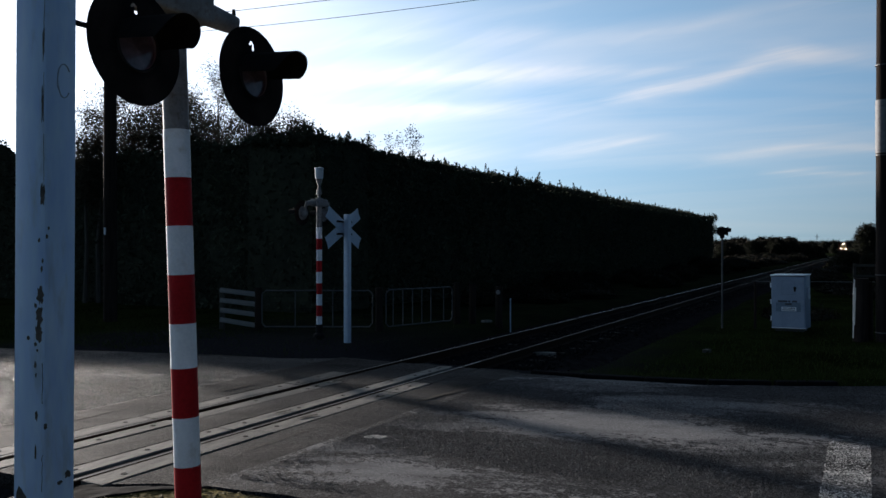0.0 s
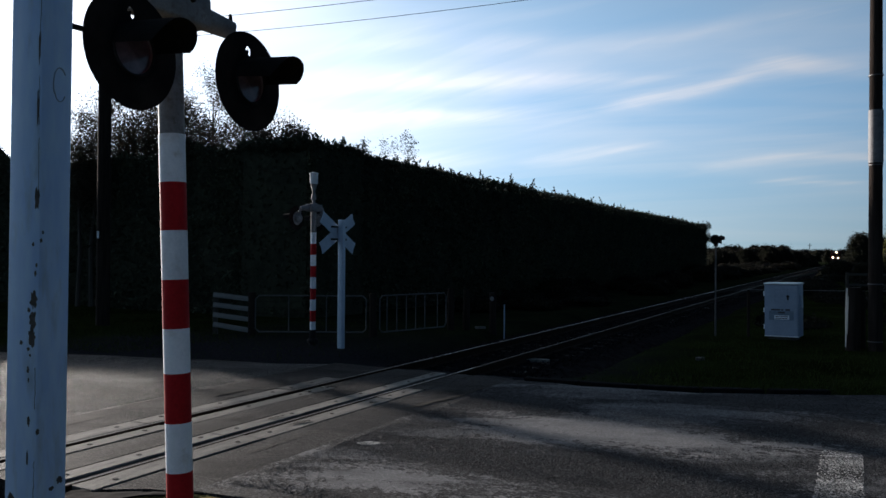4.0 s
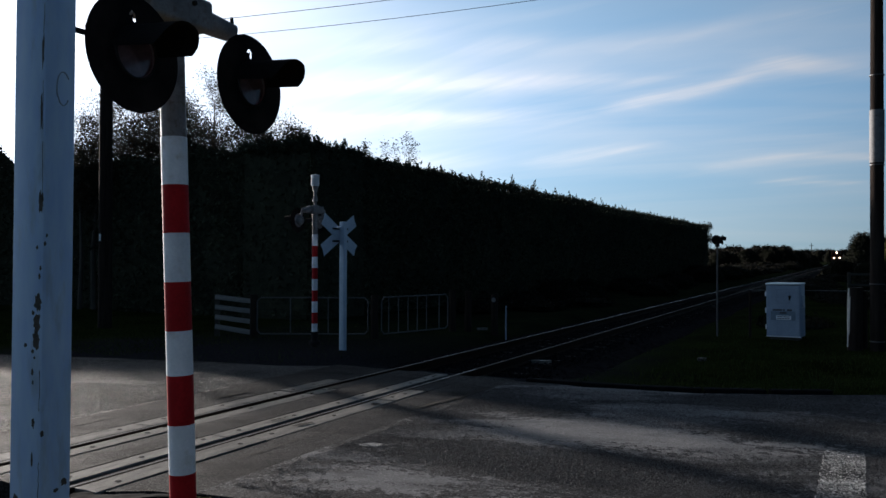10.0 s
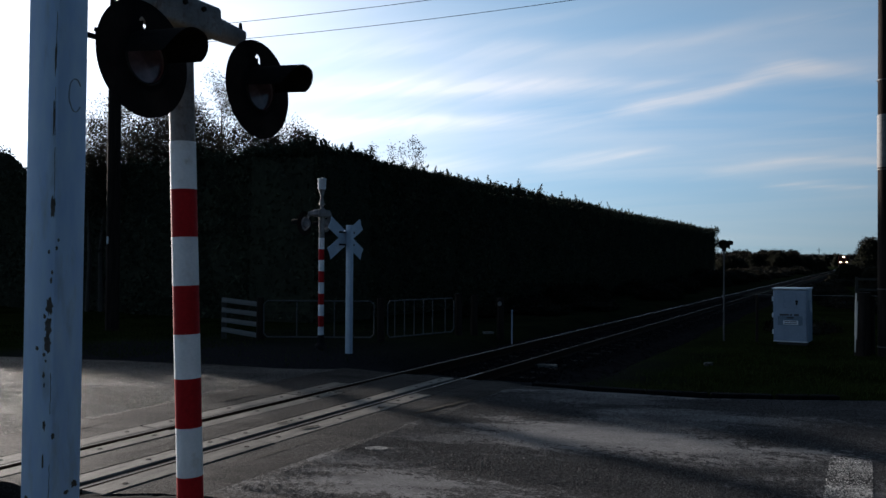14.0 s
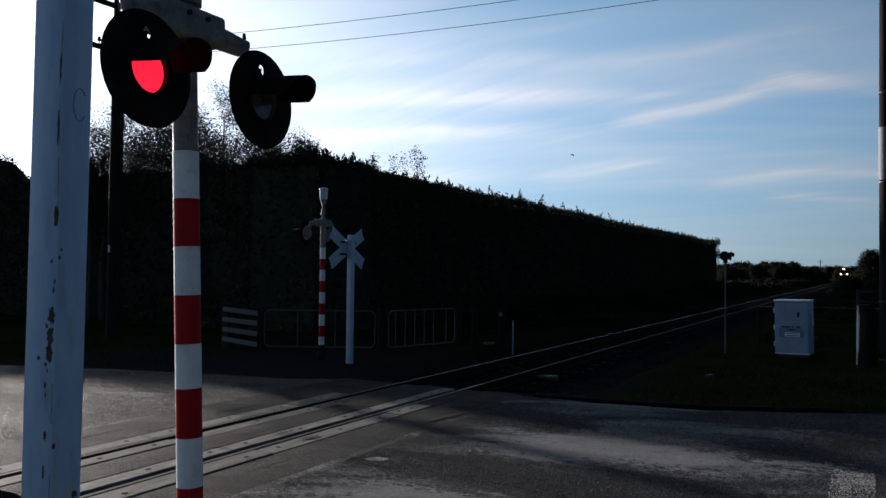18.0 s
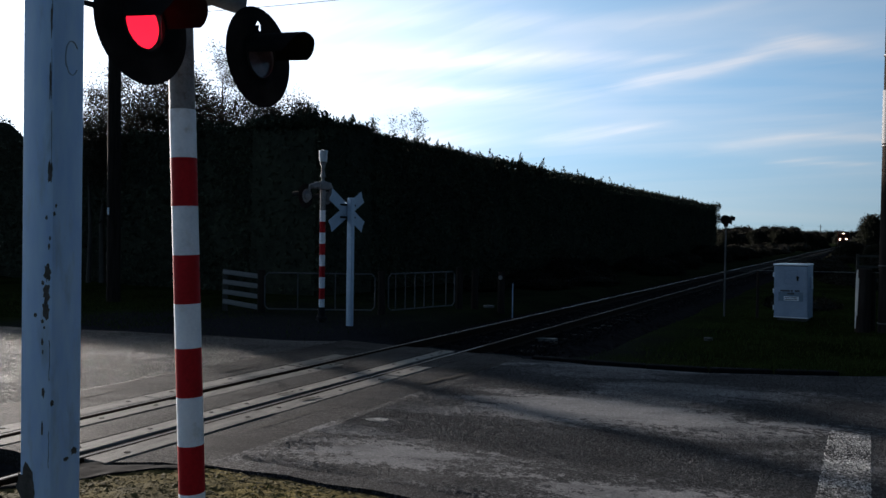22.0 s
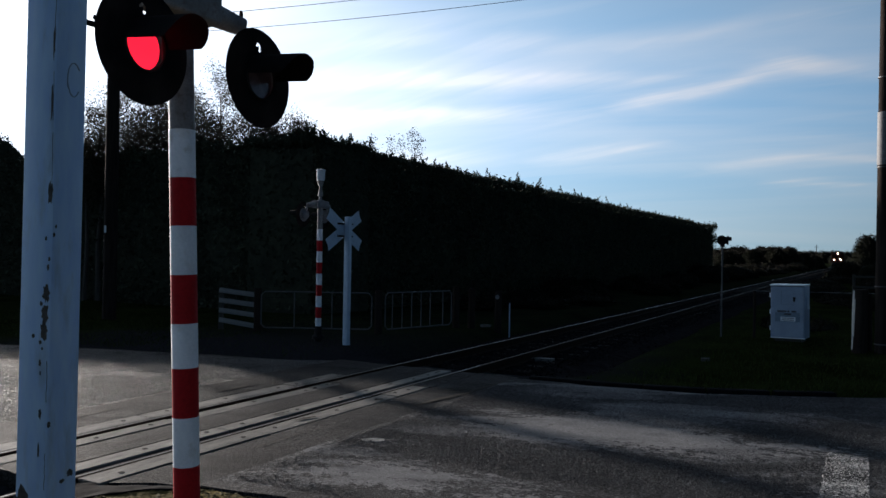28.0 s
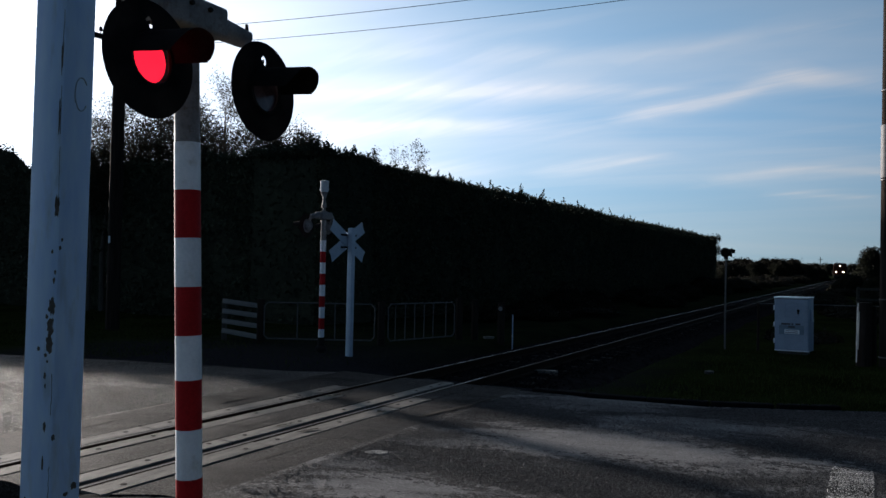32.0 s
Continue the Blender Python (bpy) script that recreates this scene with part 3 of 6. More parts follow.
def build_ground():
    us, vs = steps(-1500, 2500, -3, 30, 0.3), steps(-2000, 2000, -20, 12, 0.3)
    verts = [(v, u, ground_height(u, v)) for u in us for v in vs]
    n = len(vs)
    faces = [(i * n + j, i * n + j + 1, (i + 1) * n + j + 1, (i + 1) * n + j) for i in range(len(us) - 1) for j in range(n - 1)]
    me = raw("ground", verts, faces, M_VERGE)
    smooth(me, 180)
    ob = new("ground", me)
    ob.matrix_basis = BASE
    tagged(ob, "dark grassy ground of the verges and fields", "ground", kind="structure")


def strip_sheet(name, v_lo, v_hi, top, material, label, dv=0.35, lift=0.0):
    """A sheet of road between its two edges, with ragged rims that turn down."""
    vs = steps(v_lo, v_hi, max(v_lo, -16), min(v_hi, 12), dv)
    verts, faces, rows = [], [], 9
    for v in vs:
        a = road_near(v) + 0.10 * noise.noise((v * 1.3, 2, 0)) + 0.05 * noise.noise((v * 5, 2, 0))
        b = road_far(v) + 0.14 * noise.noise((v * 0.9, 7, 0)) + 0.05 * noise.noise((v * 5, 9, 0))
        verts.append((v, a - 0.04, -0.13))
        for k in range(rows):
            u = a + (b - a) * k / (rows - 1)
            verts.append((v, u, top + 0.0015 * noise.noise((u * 0.4, v * 0.4, 5)) * (0 if -8 < v < -3.5 else 1) + lift))
        verts.append((v, b + 0.04, -0.13))
    n = rows + 2
    for i in range(len(vs) - 1):
        for j in range(n - 1):
            faces.append((i * n + j, (i + 1) * n + j, (i + 1) * n + j + 1, i * n + j + 1))
    me = raw(name, verts, faces, material)
    smooth(me, 50)
    ob = new(name, me)
    ob.matrix_basis = BASE
    return tagged(ob, label, "road", kind="structure")


APRON = (-7.45, -4.32)
build_ground()
strip_sheet("road", APRON[1] - 0.02, 400, -0.005, M_SEAL, "coarse chip-sealed country road, patched and worn")
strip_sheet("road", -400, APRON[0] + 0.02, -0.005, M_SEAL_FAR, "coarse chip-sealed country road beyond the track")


def rail_mesh(u0, u1, v):
    prof = [(-0.065, -0.15), (0.065, -0.15), (0.065, -0.138), (0.012, -0.118), (0.012, -0.04), (0.034, -0.03), (0.034, -0.006), (0.026, -0.001), (0.010, 0.0), (-0.010, 0.0), (-0.026, -0.001), (-0.034, -0.006), (-0.034, -0.03), (-0.012, -0.04), (-0.012, -0.118), (-0.065, -0.138)]
    us = steps(u0, u1, -3, 20, 1.0)
    verts = [(v + x, u, z) for u in us for x, z in prof]
    k = len(prof)
    faces = [(i * k + j, (i + 1) * k + j, (i + 1) * k + (j + 1) % k, i * k + (j + 1) % k) for i in range(len(us) - 1) for j in range(k)]
    faces.append(tuple(range(k)))
    faces.append(tuple((len(us) - 1) * k + j for j in range(k))[::-1])
    me = raw("rail", verts, faces, M_RAIL)
    me.materials.append(M_RAILTOP)
    me.materials.append(M_RAILTOP_SHADE)
    for p in me.polygons:
        if abs(p.normal.z) > 0.6 and p.center.z > -0.0003:
            p.material_index = 2 if v == RAIL_V[0] and p.center.y > 10.5 else 1
    return me


def build_track():
    track = thing("railway_track", BASE, "single narrow railway track with steel rails on timber sleepers", "railway track", kind="structure")
    for v in RAIL_V:
        part("rail", rail_mesh(-60, 620, v), M_RAIL, track, "steel rail, top polished on the crossing and darkened for shade beyond it" if v == RAIL_V[0] else "steel rail with a polished top", soft=False)
    bm = BM()
    box(bm, -1.05, -0.11, -0.13, 1.05, 0.11, 0, 0.012)
    sl = mesh_of("sleeper", bm, M_SLEEPER)
    u = -8.0
    mid = sum(RAIL_V) / 2
    while u < 130:
        if not 3.5 < u < 10.6:
            part("sleeper", sl, None, track, m=pose(mid + random.uniform(-0.03, 0.03), u, -0.152 + random.uniform(-0.008, 0.004), 0, 0, random.uniform(-1, 1)), soft=False)
        u += 0.62
    # ballast: loose stones, bedded between and beside the sleepers
    rng = np.random.default_rng(4)
    verts, faces = [], []
    tet = np.array([(1, 1, 1), (1, -1, -1), (-1, 1, -1), (-1, -1, 1), (0, 0, 1.3), (0, 0, -1.3)])
    tf = [(0, 1, 4), (0, 4, 2), (0, 2, 1), (3, 4, 1), (3, 2, 4), (3, 1, 2)]
    for i in range(19000):
        u = rng.uniform(-6, 3.7) if i < 4500 else 10.4 + 35 * rng.random() ** 1.6
        v = mid + rng.normal(0, 0.85)
        s = rng.uniform(0.018, 0.038)
        z = -0.158 - 0.18 * min(1, max(0, abs(v - mid) - 1.1) / 0.9) + rng.uniform(-0.01, 0.015)
        rot = Euler(rng.uniform(0, 6.3, 3)).to_matrix()
        o = len(verts)
        for p in tet:
            q = rot @ Vector(p * s * rng.uniform(0.7, 1.2, 3) * 0.8)
            verts.append((v + q.x, u + q.y, z + q.z))
        faces += [tuple(o + k for k in f) for f in tf]
    me = raw("ballast", verts, faces, M_BALLAST)
    ob = new("ballast", me)
    ob.matrix_basis = BASE
    tagged(ob, "dark loose ballast stones between the sleepers", "ballast", kind="stuff")
    bm = BM()
    for u0, u1 in ((-60, 3.75), (10.35, 620)):
        us = steps(u0, u1, u0, min(u1, u0 + 64), 0.7)
        prev = None
        for u in us:
            ring = [bm.verts.new((mid + x, u, z + 0.015 * noise.noise((u, x * 3, 0)))) for x, z in ((-2.3, -0.4), (-1.5, -0.22), (-0.7, -0.165), (0.7, -0.165), (1.5, -0.22), (2.3, -0.4))]
            if prev:
                for a, b, c, d in zip(prev, prev[1:], ring[1:], ring):
                    bm.faces.new((a, b, c, d))
            prev = ring
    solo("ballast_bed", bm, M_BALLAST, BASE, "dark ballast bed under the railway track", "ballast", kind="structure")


build_track()


def build_crossing():
    """Asphalt panels round and between the rails, with planks beside each rail."""
    near, far = RAIL_V
    u0, u1 = 3.75, 10.3
    th = -0.13
    spans = ((APRON[0], far - 0.316, 0.0), (far + 0.345, near - 0.345, 0.004), (near + 0.316, APRON[1], 0.0))
    for a, b, up in spans:
        bm = BM()
        us = [u0 + (u1 - u0) * k / 14 for k in range(15)]
        prev = None
        for u in us:
            ring = [(a, th), (a, up - 0.006), (a + (b - a) * 0.5, up + 0.004 * noise.noise((u, a, 0))), (b, up - 0.006), (b, th)]
            w = 0.06 * noise.noise((u * 2.0, a, 4)) if u not in (us[0], us[-1]) else 0
            shift = lambda x: max(0, road_near(x) - 0.05 - u0) * (u1 - u) / (u1 - u0) if a > near else 0.0
            ring = [bm.verts.new((x, shift(x) + u + (0.10 * noise.noise((x * 2, u, 1)) if u in (us[0], us[-1]) else 0), z)) for x, z in ring]
            if prev:
                for p, q, r, s in zip(prev, ring, ring[1:], prev[1:]):
                    bm.faces.new((p, q, r, s))
            else:
                bm.faces.new(ring)
            prev = ring
        bm.faces.new(prev[::-1])
        bmesh.ops.recalc_face_normals(bm, faces=bm.faces)
        solo("crossing_panel", bm, M_APRON, BASE, "smooth grey asphalt of the level crossing", "road", "crossing panels", "structure", soft=False)
    crossing = thing("crossing_planks", BASE, "pale worn timber planks bolted beside the crossing rails", "planks", kind="structure")
    bolt = BM()
    lathe(bolt, [(0.0, 0.004), (0.02, 0.004), (0.026, 0.0), (0.026, -0.01)], 10)
    bolt = mesh_of("bolt", bolt, M_BOLT)
    plank_meshes = {}
    for rail, (a, b), end in ((near, (-0.33, -0.12), u1), (near, (0.045, 0.30), 8.88), (far, (-0.30, -0.045), 9.1), (far, (0.12, 0.33), 8.45)):
        u = u0 + (0.15 if rail == near and a > 0 else 0.05)
        k = 0
        if end < u1:
            bm = BM()
            box(bm, rail + a - 0.012, end + 0.01, th, rail + b + 0.012, u1, -0.004, 0.008)
            solo("crossing_panel", bm, M_APRON, BASE, "asphalt fill beyond the ends of the planks", "road", "crossing panels", "structure", soft=False)
        while u < end - 0.2:
            ln = min((1.9, 2.3, 1.6)[k % 3], end - u)
            key = (round(b - a, 3), round(ln, 2))
            if key not in plank_meshes:
                bm = BM()
                box(bm, 0, 0, -0.12, b - a, ln - 0.02, 0, 0.012, seg=2)
                plank_meshes[key] = mesh_of("plank", bm, M_STRIP)
            pl = part("plank", plank_meshes[key], None, crossing, m=pose(rail + a, u, random.uniform(-0.004, 0.003), random.uniform(-0.1, 0.1), 0, 0), soft=False)
            for f in (0.12, 0.5, 0.88):
                part("bolt", bolt, None, pl, m=pose((b - a) * (0.5 + random.uniform(-0.15, 0.15)), ln * f + random.uniform(-0.1, 0.1), 0.001), soft=False)
            u += ln
            k += 1


build_crossing()


def build_edge_shade():
    """Black strips where the seal meets the far verge, painted in for the shaded edge."""
    v = -4.15
    while v < -0.4:
        a, b = uv(road_far(v) + 0.14, v), uv(road_far(v + 0.78) + 0.14, v + 0.78)
        yaw = math.degrees(math.atan2(b.y - a.y, b.x - a.x))
        bm = BM()
        box(bm, 0, -0.05, -0.15, 0.775, 0.09, 0.035, 0.012)
        solo("edge_shade_strip", bm, M_SHADE_BLACK, pose(a.x, a.y, 0, 0, 0, yaw), "black strip standing in for the shaded edge of the road", "edging", "edging boards", "structure", soft=False)
        v += 0.78


build_edge_shade()


def build_crack(u0, v0, u1, v1, width):
    """A tarry crack that wanders over the asphalt."""
    bm = BM()
    prev = None
    n = 16
    for k in range(n + 1):
        f = k / n
        u, v = u0 + (u1 - u0) * f, v0 + (v1 - v0) * f + 0.03 * noise.noise((u0 * 9 + f * 7, v0, 0))
        w = width * (0.35 + 0.65 * math.sin(math.pi * f)) * (1 + 0.6 * noise.noise((f * 11, u0, v0)))
        row = [bm.verts.new((v - w / 2, u, 0.006)), bm.verts.new((v + w / 2, u, 0.006))]
        if prev:
            bm.faces.new((prev[0], prev[1], row[1], row[0]))
        prev = row
    bmesh.ops.recalc_face_normals(bm, faces=bm.faces)
    solo("road_crack", bm, M_BOLT, BASE, "dark tarry crack in the crossing asphalt", "crack", "cracks in the asphalt", "structure", soft=False)


for args in ((7.05, -6.98, 7.75, -6.95, 0.06), (5.1, -7.1, 5.9, -7.13, 0.03), (6.2, -5.8, 7.0, -5.75, 0.015), (5.0, -4.75, 6.3, -4.7, 0.02), (7.6, -4.55, 8.9, -4.35, 0.05), (8.9, -4.4, 9.9, -4.3, 0.04), (4.6, -6.0, 5.0, -5.7, 0.02), (6.36, -5.13, 6.62, -5.08, 0.08), (6.42, -5.5, 6.7, -5.47, 0.05), (7.7, -5.06, 7.85, -5.03, 0.05)):
    build_crack(*args)


LANE_U, LANE_W = [q for q, w in LANES], [w for q, w in LANES]


def build_chips(name, count, u_lo, u_hi, v_lo, v_hi, size, seed, label, material):
    """Loose and proud stone chips of the seal, thick in some patches and worn off in others."""
    rng = np.random.default_rng(seed)
    u, v = rng.uniform(u_lo, u_hi, count), rng.uniform(v_lo, v_hi, count)
    keep = []
    for i in range(count):
        a, b = v[i] * 0.95 + u[i] * 0.31, u[i] * 0.95 - v[i] * 0.31
        n = 0.9 * noise.noise((b * 0.95, a * 0.3, 4)) + 0.5 * noise.noise((b * 3.0, a * 1.1, 9))
        n += 0.3 * max(0.0, min(1.0, (v[i] + 2.6) / 1.5))
        if v[i] > -4.3:
            n += 0.35 - 0.95 * max(0.4, min(1.0, 0.4 + 0.43 * (v[i] + 4.2))) * np.interp(u[i] + 0.35 * noise.noise((a * 0.5, b * 0.9, 2)), LANE_U, LANE_W)
        else:
            n += 0.35
        keep.append(road_near(v[i]) + 0.2 < u[i] < road_far(v[i]) - 0.15 and n > -0.02 + rng.normal(0, 0.22) and not (-0.3 < v[i] < 0.035 and 4.6 < u[i] < 7.95 and rng.random() < 0.3))
    u, v = u[keep], v[keep]
    n = len(u)
    a = rng.uniform(0, 6.283, n)[:, None] + np.arange(4)[None, :] * 1.571 + rng.normal(0, 0.25, (n, 4))
    s = (size * rng.gamma(5, 0.2, n))[:, None]
    r = s * rng.uniform(0.7, 1.25, (n, 4))
    base = np.stack([v[:, None] + r * np.cos(a), u[:, None] + r * np.sin(a), np.full((n, 4), -0.012)], 2)
    tip = np.stack([v + rng.normal(0, 0.3, n) * s[:, 0], u + rng.normal(0, 0.3, n) * s[:, 0], 0.001 + s[:, 0] * rng.uniform(0.15, 0.5, n)], 1)[:, None, :]
    verts = np.concatenate([base, tip], 1).reshape(-1, 3)
    i = np.arange(n)[:, None] * 5
    faces = np.concatenate([i + [0, 1, 4], i + [1, 2, 4], i + [2, 3, 4], i + [3, 0, 4]], 1).reshape(-1, 3)
    me = bpy.data.meshes.new(name)
    me.vertices.add(len(verts))
    me.vertices.foreach_set("co", verts.ravel())
    me.loops.add(faces.size)
    me.loops.foreach_set("vertex_index", faces.ravel())
    me.polygons.add(len(faces))
    me.polygons.foreach_set("loop_start", np.arange(len(faces)) * 3)
    me.update()
    me.materials.append(material)
    ob = new(name, me)
    ob.matrix_basis = BASE
    tagged(ob, label, "gravel", kind="stuff")


build_chips("road_chips", 330000, 4.2, 11.8, -4.25, 4.0, 0.0066, 61, "grey stone chips standing out of the worn road seal", M_CHIP)
build_chips("paint_chips", 9000, 4.6, 7.95, -0.295, 0.035, 0.0075, 63, "white-painted stone chips of the worn limit line", M_LINE_CHIP)
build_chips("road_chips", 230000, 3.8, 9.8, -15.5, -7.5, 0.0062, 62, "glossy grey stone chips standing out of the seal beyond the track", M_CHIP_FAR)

# ---- hedge and trees ----
HV, HU = -14.0, 18.2                # the clipped faces: along the track, and along the road


def leaf_cloud(name, rng, centers, size, material, up=0.0, long=1.0, out=None):
    """Many small pointed leaves, each a bent pair of triangles."""
    n = len(centers)
    c = np.asarray(centers, float)
    d = rng.normal(size=(n, 3))
    d[:, 2] += up
    d /= np.linalg.norm(d, axis=1)[:, None]
    w = np.cross(d, rng.normal(size=(n, 3)))
    w /= np.linalg.norm(w, axis=1)[:, None]
    s = (size * rng.uniform(0.5, 1.4, n))[:, None]
    a, b = c - d * s * 0.5 * long, c + d * s * 0.5 * long
    l, r = c + w * s * 0.25, c - w * s * 0.25
    verts = np.stack([a, l, b, r], 1).reshape(-1, 3)
    i = np.arange(n)[:, None] * 4
    me = bpy.data.meshes.new(name)
    faces = np.concatenate([i + [0, 1, 2], i + [0, 2, 3]], 1).reshape(-1, 3)
    me.vertices.add(len(verts))
    me.vertices.foreach_set("co", verts.ravel())
    me.loops.add(faces.size)
    me.loops.foreach_set("vertex_index", faces.ravel())
    me.polygons.add(len(faces))
    me.polygons.foreach_set("loop_start", np.arange(len(faces)) * 3)
    me.update()
    me.materials.append(material)
    return me


# heights of the unseen hedge, set by the shadow edge wanted on the road
HEDGE_V = (-46.0, -42.0, -38.0, -35.4, -34.8, -34.2, -33.8, -33.4, -32.8, -32.2, -31.75, -31.3, -30.2, -29.5, -28.8)
HEDGE_Z = (6.5, 6.15, 5.85, 5.8, 6.2, 6.45, 5.75, 5.75, 6.45, 6.0, 5.55, 5.25, 5.0, 4.93, 4.89)


def hedge_top(u, v):
    """Clipped level beside the track; along the road its unseen part is raised and notched to shape the shadows on the
    seal.
    """
    return float(np.interp(v, HEDGE_V, HEDGE_Z)) + 0.05 * math.exp(-((u - 19) ** 2 + (v + 18) ** 2) / 55) + 0.2 * noise.noise((u * 0.13, v * 0.13, 0)) * min(1.0, max(0.2, (v + 31) / 3)) + 0.13 * noise.noise((u * 0.8, v * 0.8, 2))


def build_hedge(along_track):
    rng = np.random.default_rng(11 if along_track else 12)
    hedge = thing("hedge", BASE, "tall clipped dark green hedge beside the railway" if along_track else "tall clipped dark green hedge beside the road", "hedge")
    depth = 2.6
    # (v, u) on the face and at the back
    a0, a1 = (HU, 85.2) if along_track else (HV, -75.0)
    n = 90 if along_track else 200
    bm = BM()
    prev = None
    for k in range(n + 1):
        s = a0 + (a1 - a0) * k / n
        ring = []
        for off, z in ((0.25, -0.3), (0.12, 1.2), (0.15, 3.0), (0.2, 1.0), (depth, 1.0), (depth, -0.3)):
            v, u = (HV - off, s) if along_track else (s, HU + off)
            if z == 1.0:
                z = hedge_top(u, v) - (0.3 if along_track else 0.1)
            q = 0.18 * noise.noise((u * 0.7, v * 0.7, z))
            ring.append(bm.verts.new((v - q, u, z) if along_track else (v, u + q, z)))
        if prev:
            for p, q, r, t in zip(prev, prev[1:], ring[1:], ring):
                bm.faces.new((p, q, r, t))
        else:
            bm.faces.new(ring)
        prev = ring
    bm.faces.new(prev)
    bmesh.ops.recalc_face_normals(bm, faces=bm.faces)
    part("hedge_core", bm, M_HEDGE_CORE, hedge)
    # leaves on the clipped faces and the top
    pts = []
    count = 80000 if along_track else 60000
    for i in range(count):
        t = rng.random() ** 1.5
        s = a0 + (a1 - a0) * t
        f = rng.random()
        if f < 0.62:
            off, z = rng.normal(0.08, 0.07), rng.uniform(-0.05, 1) * 4.95
        else:
            off, z = rng.uniform(0, depth), None
        v, u = (HV - off, s) if along_track else (s, HU + off)
        if z is None:
            z = hedge_top(u, v) - 0.12 + abs(rng.normal(0, 0.12))
        pts.append((v, u, z))
    if along_track:
        for i in range(2500):
            pts.append((HV - rng.uniform(0, depth), a1 + rng.normal(0.05, 0.1), rng.uniform(0, 5)))
        # ragged corner at the end of the hedge
        for k in range(26):
            z0, du = rng.uniform(2.5, 5.2), rng.gamma(2, 0.2)
            for i in range(50):
                pts.append((HV - rng.uniform(-0.3, 0.6), a1 + rng.uniform(-0.5, 1) * du, z0 + rng.normal(0, 0.16)))
    part("foliage", leaf_cloud("foliage", rng, pts, 0.13, M_HEDGE, 0.3, 1.4), None, hedge, soft=False)["kind"] = "stuff"
    # fronds that stand up out of the clipped top
    pts = []
    for i in range(760 if along_track else 420):
        s = a0 + (a1 - a0) * rng.random() ** 1.3
        off = rng.uniform(0.05, 1.2)
        v, u = (HV - off, s) if along_track else (s, HU + off)
        z0, h = hedge_top(u, v) - 0.1, rng.gamma(2.0, 0.075) + 0.06
        if 18 < u < 36 and along_track or not along_track and v > -31:
            h *= 1.1
            if i % 5 == 0:
                h += rng.uniform(0.08, 0.3)
        lean = rng.normal(0, 0.25, 2)
        for k in range(int(16 + h * 85)):
            f = rng.random()
            w = 0.11 * (1 - f) * min(1, h * 2)
            pts.append((v + lean[0] * h * f + rng.normal(0, w), u + lean[1] * h * f + rng.normal(0, w), z0 + h * f))
    part("top_growth", leaf_cloud("top_growth", rng, pts, 0.06, M_HEDGE, 1.2, 2.2), None, hedge, soft=False)["kind"] = "stuff"


build_hedge(True)
build_hedge(False)


def build_tree(name, place, height, spread, crown0, rng, leaf, leaf_size, leaves, material, label, category, limbs=7, trunk_r=None, sparse=0.5, group=""):
    """A tapered trunk, limbs that fork, and a crown of leaves gathered on the twigs."""
    t = thing(name, pose(*place), label, category, group)
    r0 = trunk_r or height * 0.018
    bm = BM()
    top = Vector((rng.normal(0, spread * 0.15), rng.normal(0, spread * 0.15), height * 0.93))
    stem = [Vector((0, 0, -0.2)), top * 0.35 + Vector((rng.normal(0, 0.1), rng.normal(0, 0.1), 0)), top * 0.7, top]
    tube(bm, stem, [r0, r0 * 0.75, r0 * 0.42, r0 * 0.1], 8)
    part("trunk", bm, M_BARK, t)
    tips = []
    bm = BM()
    for i in range(limbs):
        f = crown0 + (0.95 - crown0) * (i + rng.random()) / limbs
        a = stem[0].lerp(top, f)
        ang = i * 2.4 + rng.normal(0, 0.4)
        reach = spread * (1.1 - 0.75 * f) * rng.uniform(0.7, 1.2)
        b = a + Vector((math.cos(ang) * reach, math.sin(ang) * reach, height * rng.uniform(0.08, 0.22)))
        b.z = min(b.z, height * 1.02)
        m = a.lerp(b, 0.5) + Vector((0, 0, height * 0.02))
        r = r0 * 0.4 * (1.1 - f)
        tube(bm, [a, m, b], [r, r * 0.6, r * 0.2], 6)
        tips += [m, b, a.lerp(b, 0.75)]
        for k in range(3):
            c = m.lerp(b, rng.random())
            e = c + Vector(rng.normal(0, reach * 0.35, 3)) + Vector((0, 0, height * 0.05))
            e.z = min(e.z, height * 1.04)
            tube(bm, [c, e], [r * 0.3, r * 0.1], 5)
            tips += [e, c.lerp(e, 0.5)]
    part("branching", bm, M_BARK, t)["kind"] = "stuff"
    tips.append(top)
    pts = []
    for i in range(leaves):
        c = tips[rng.integers(len(tips))]
        pts.append(tuple(c + Vector(rng.normal(0, spread * 0.16 * sparse, 3))))
    part("crown", leaf_cloud("crown", rng, pts, leaf_size, material, 0.1, 1.2), None, t, soft=False)["kind"] = "stuff"
    return t


def at_px(x, d):
    """Ground place at depth d on the line of sight whose sideways slope is that of column x."""
    return ((x - 784) / 1386 * d, d)


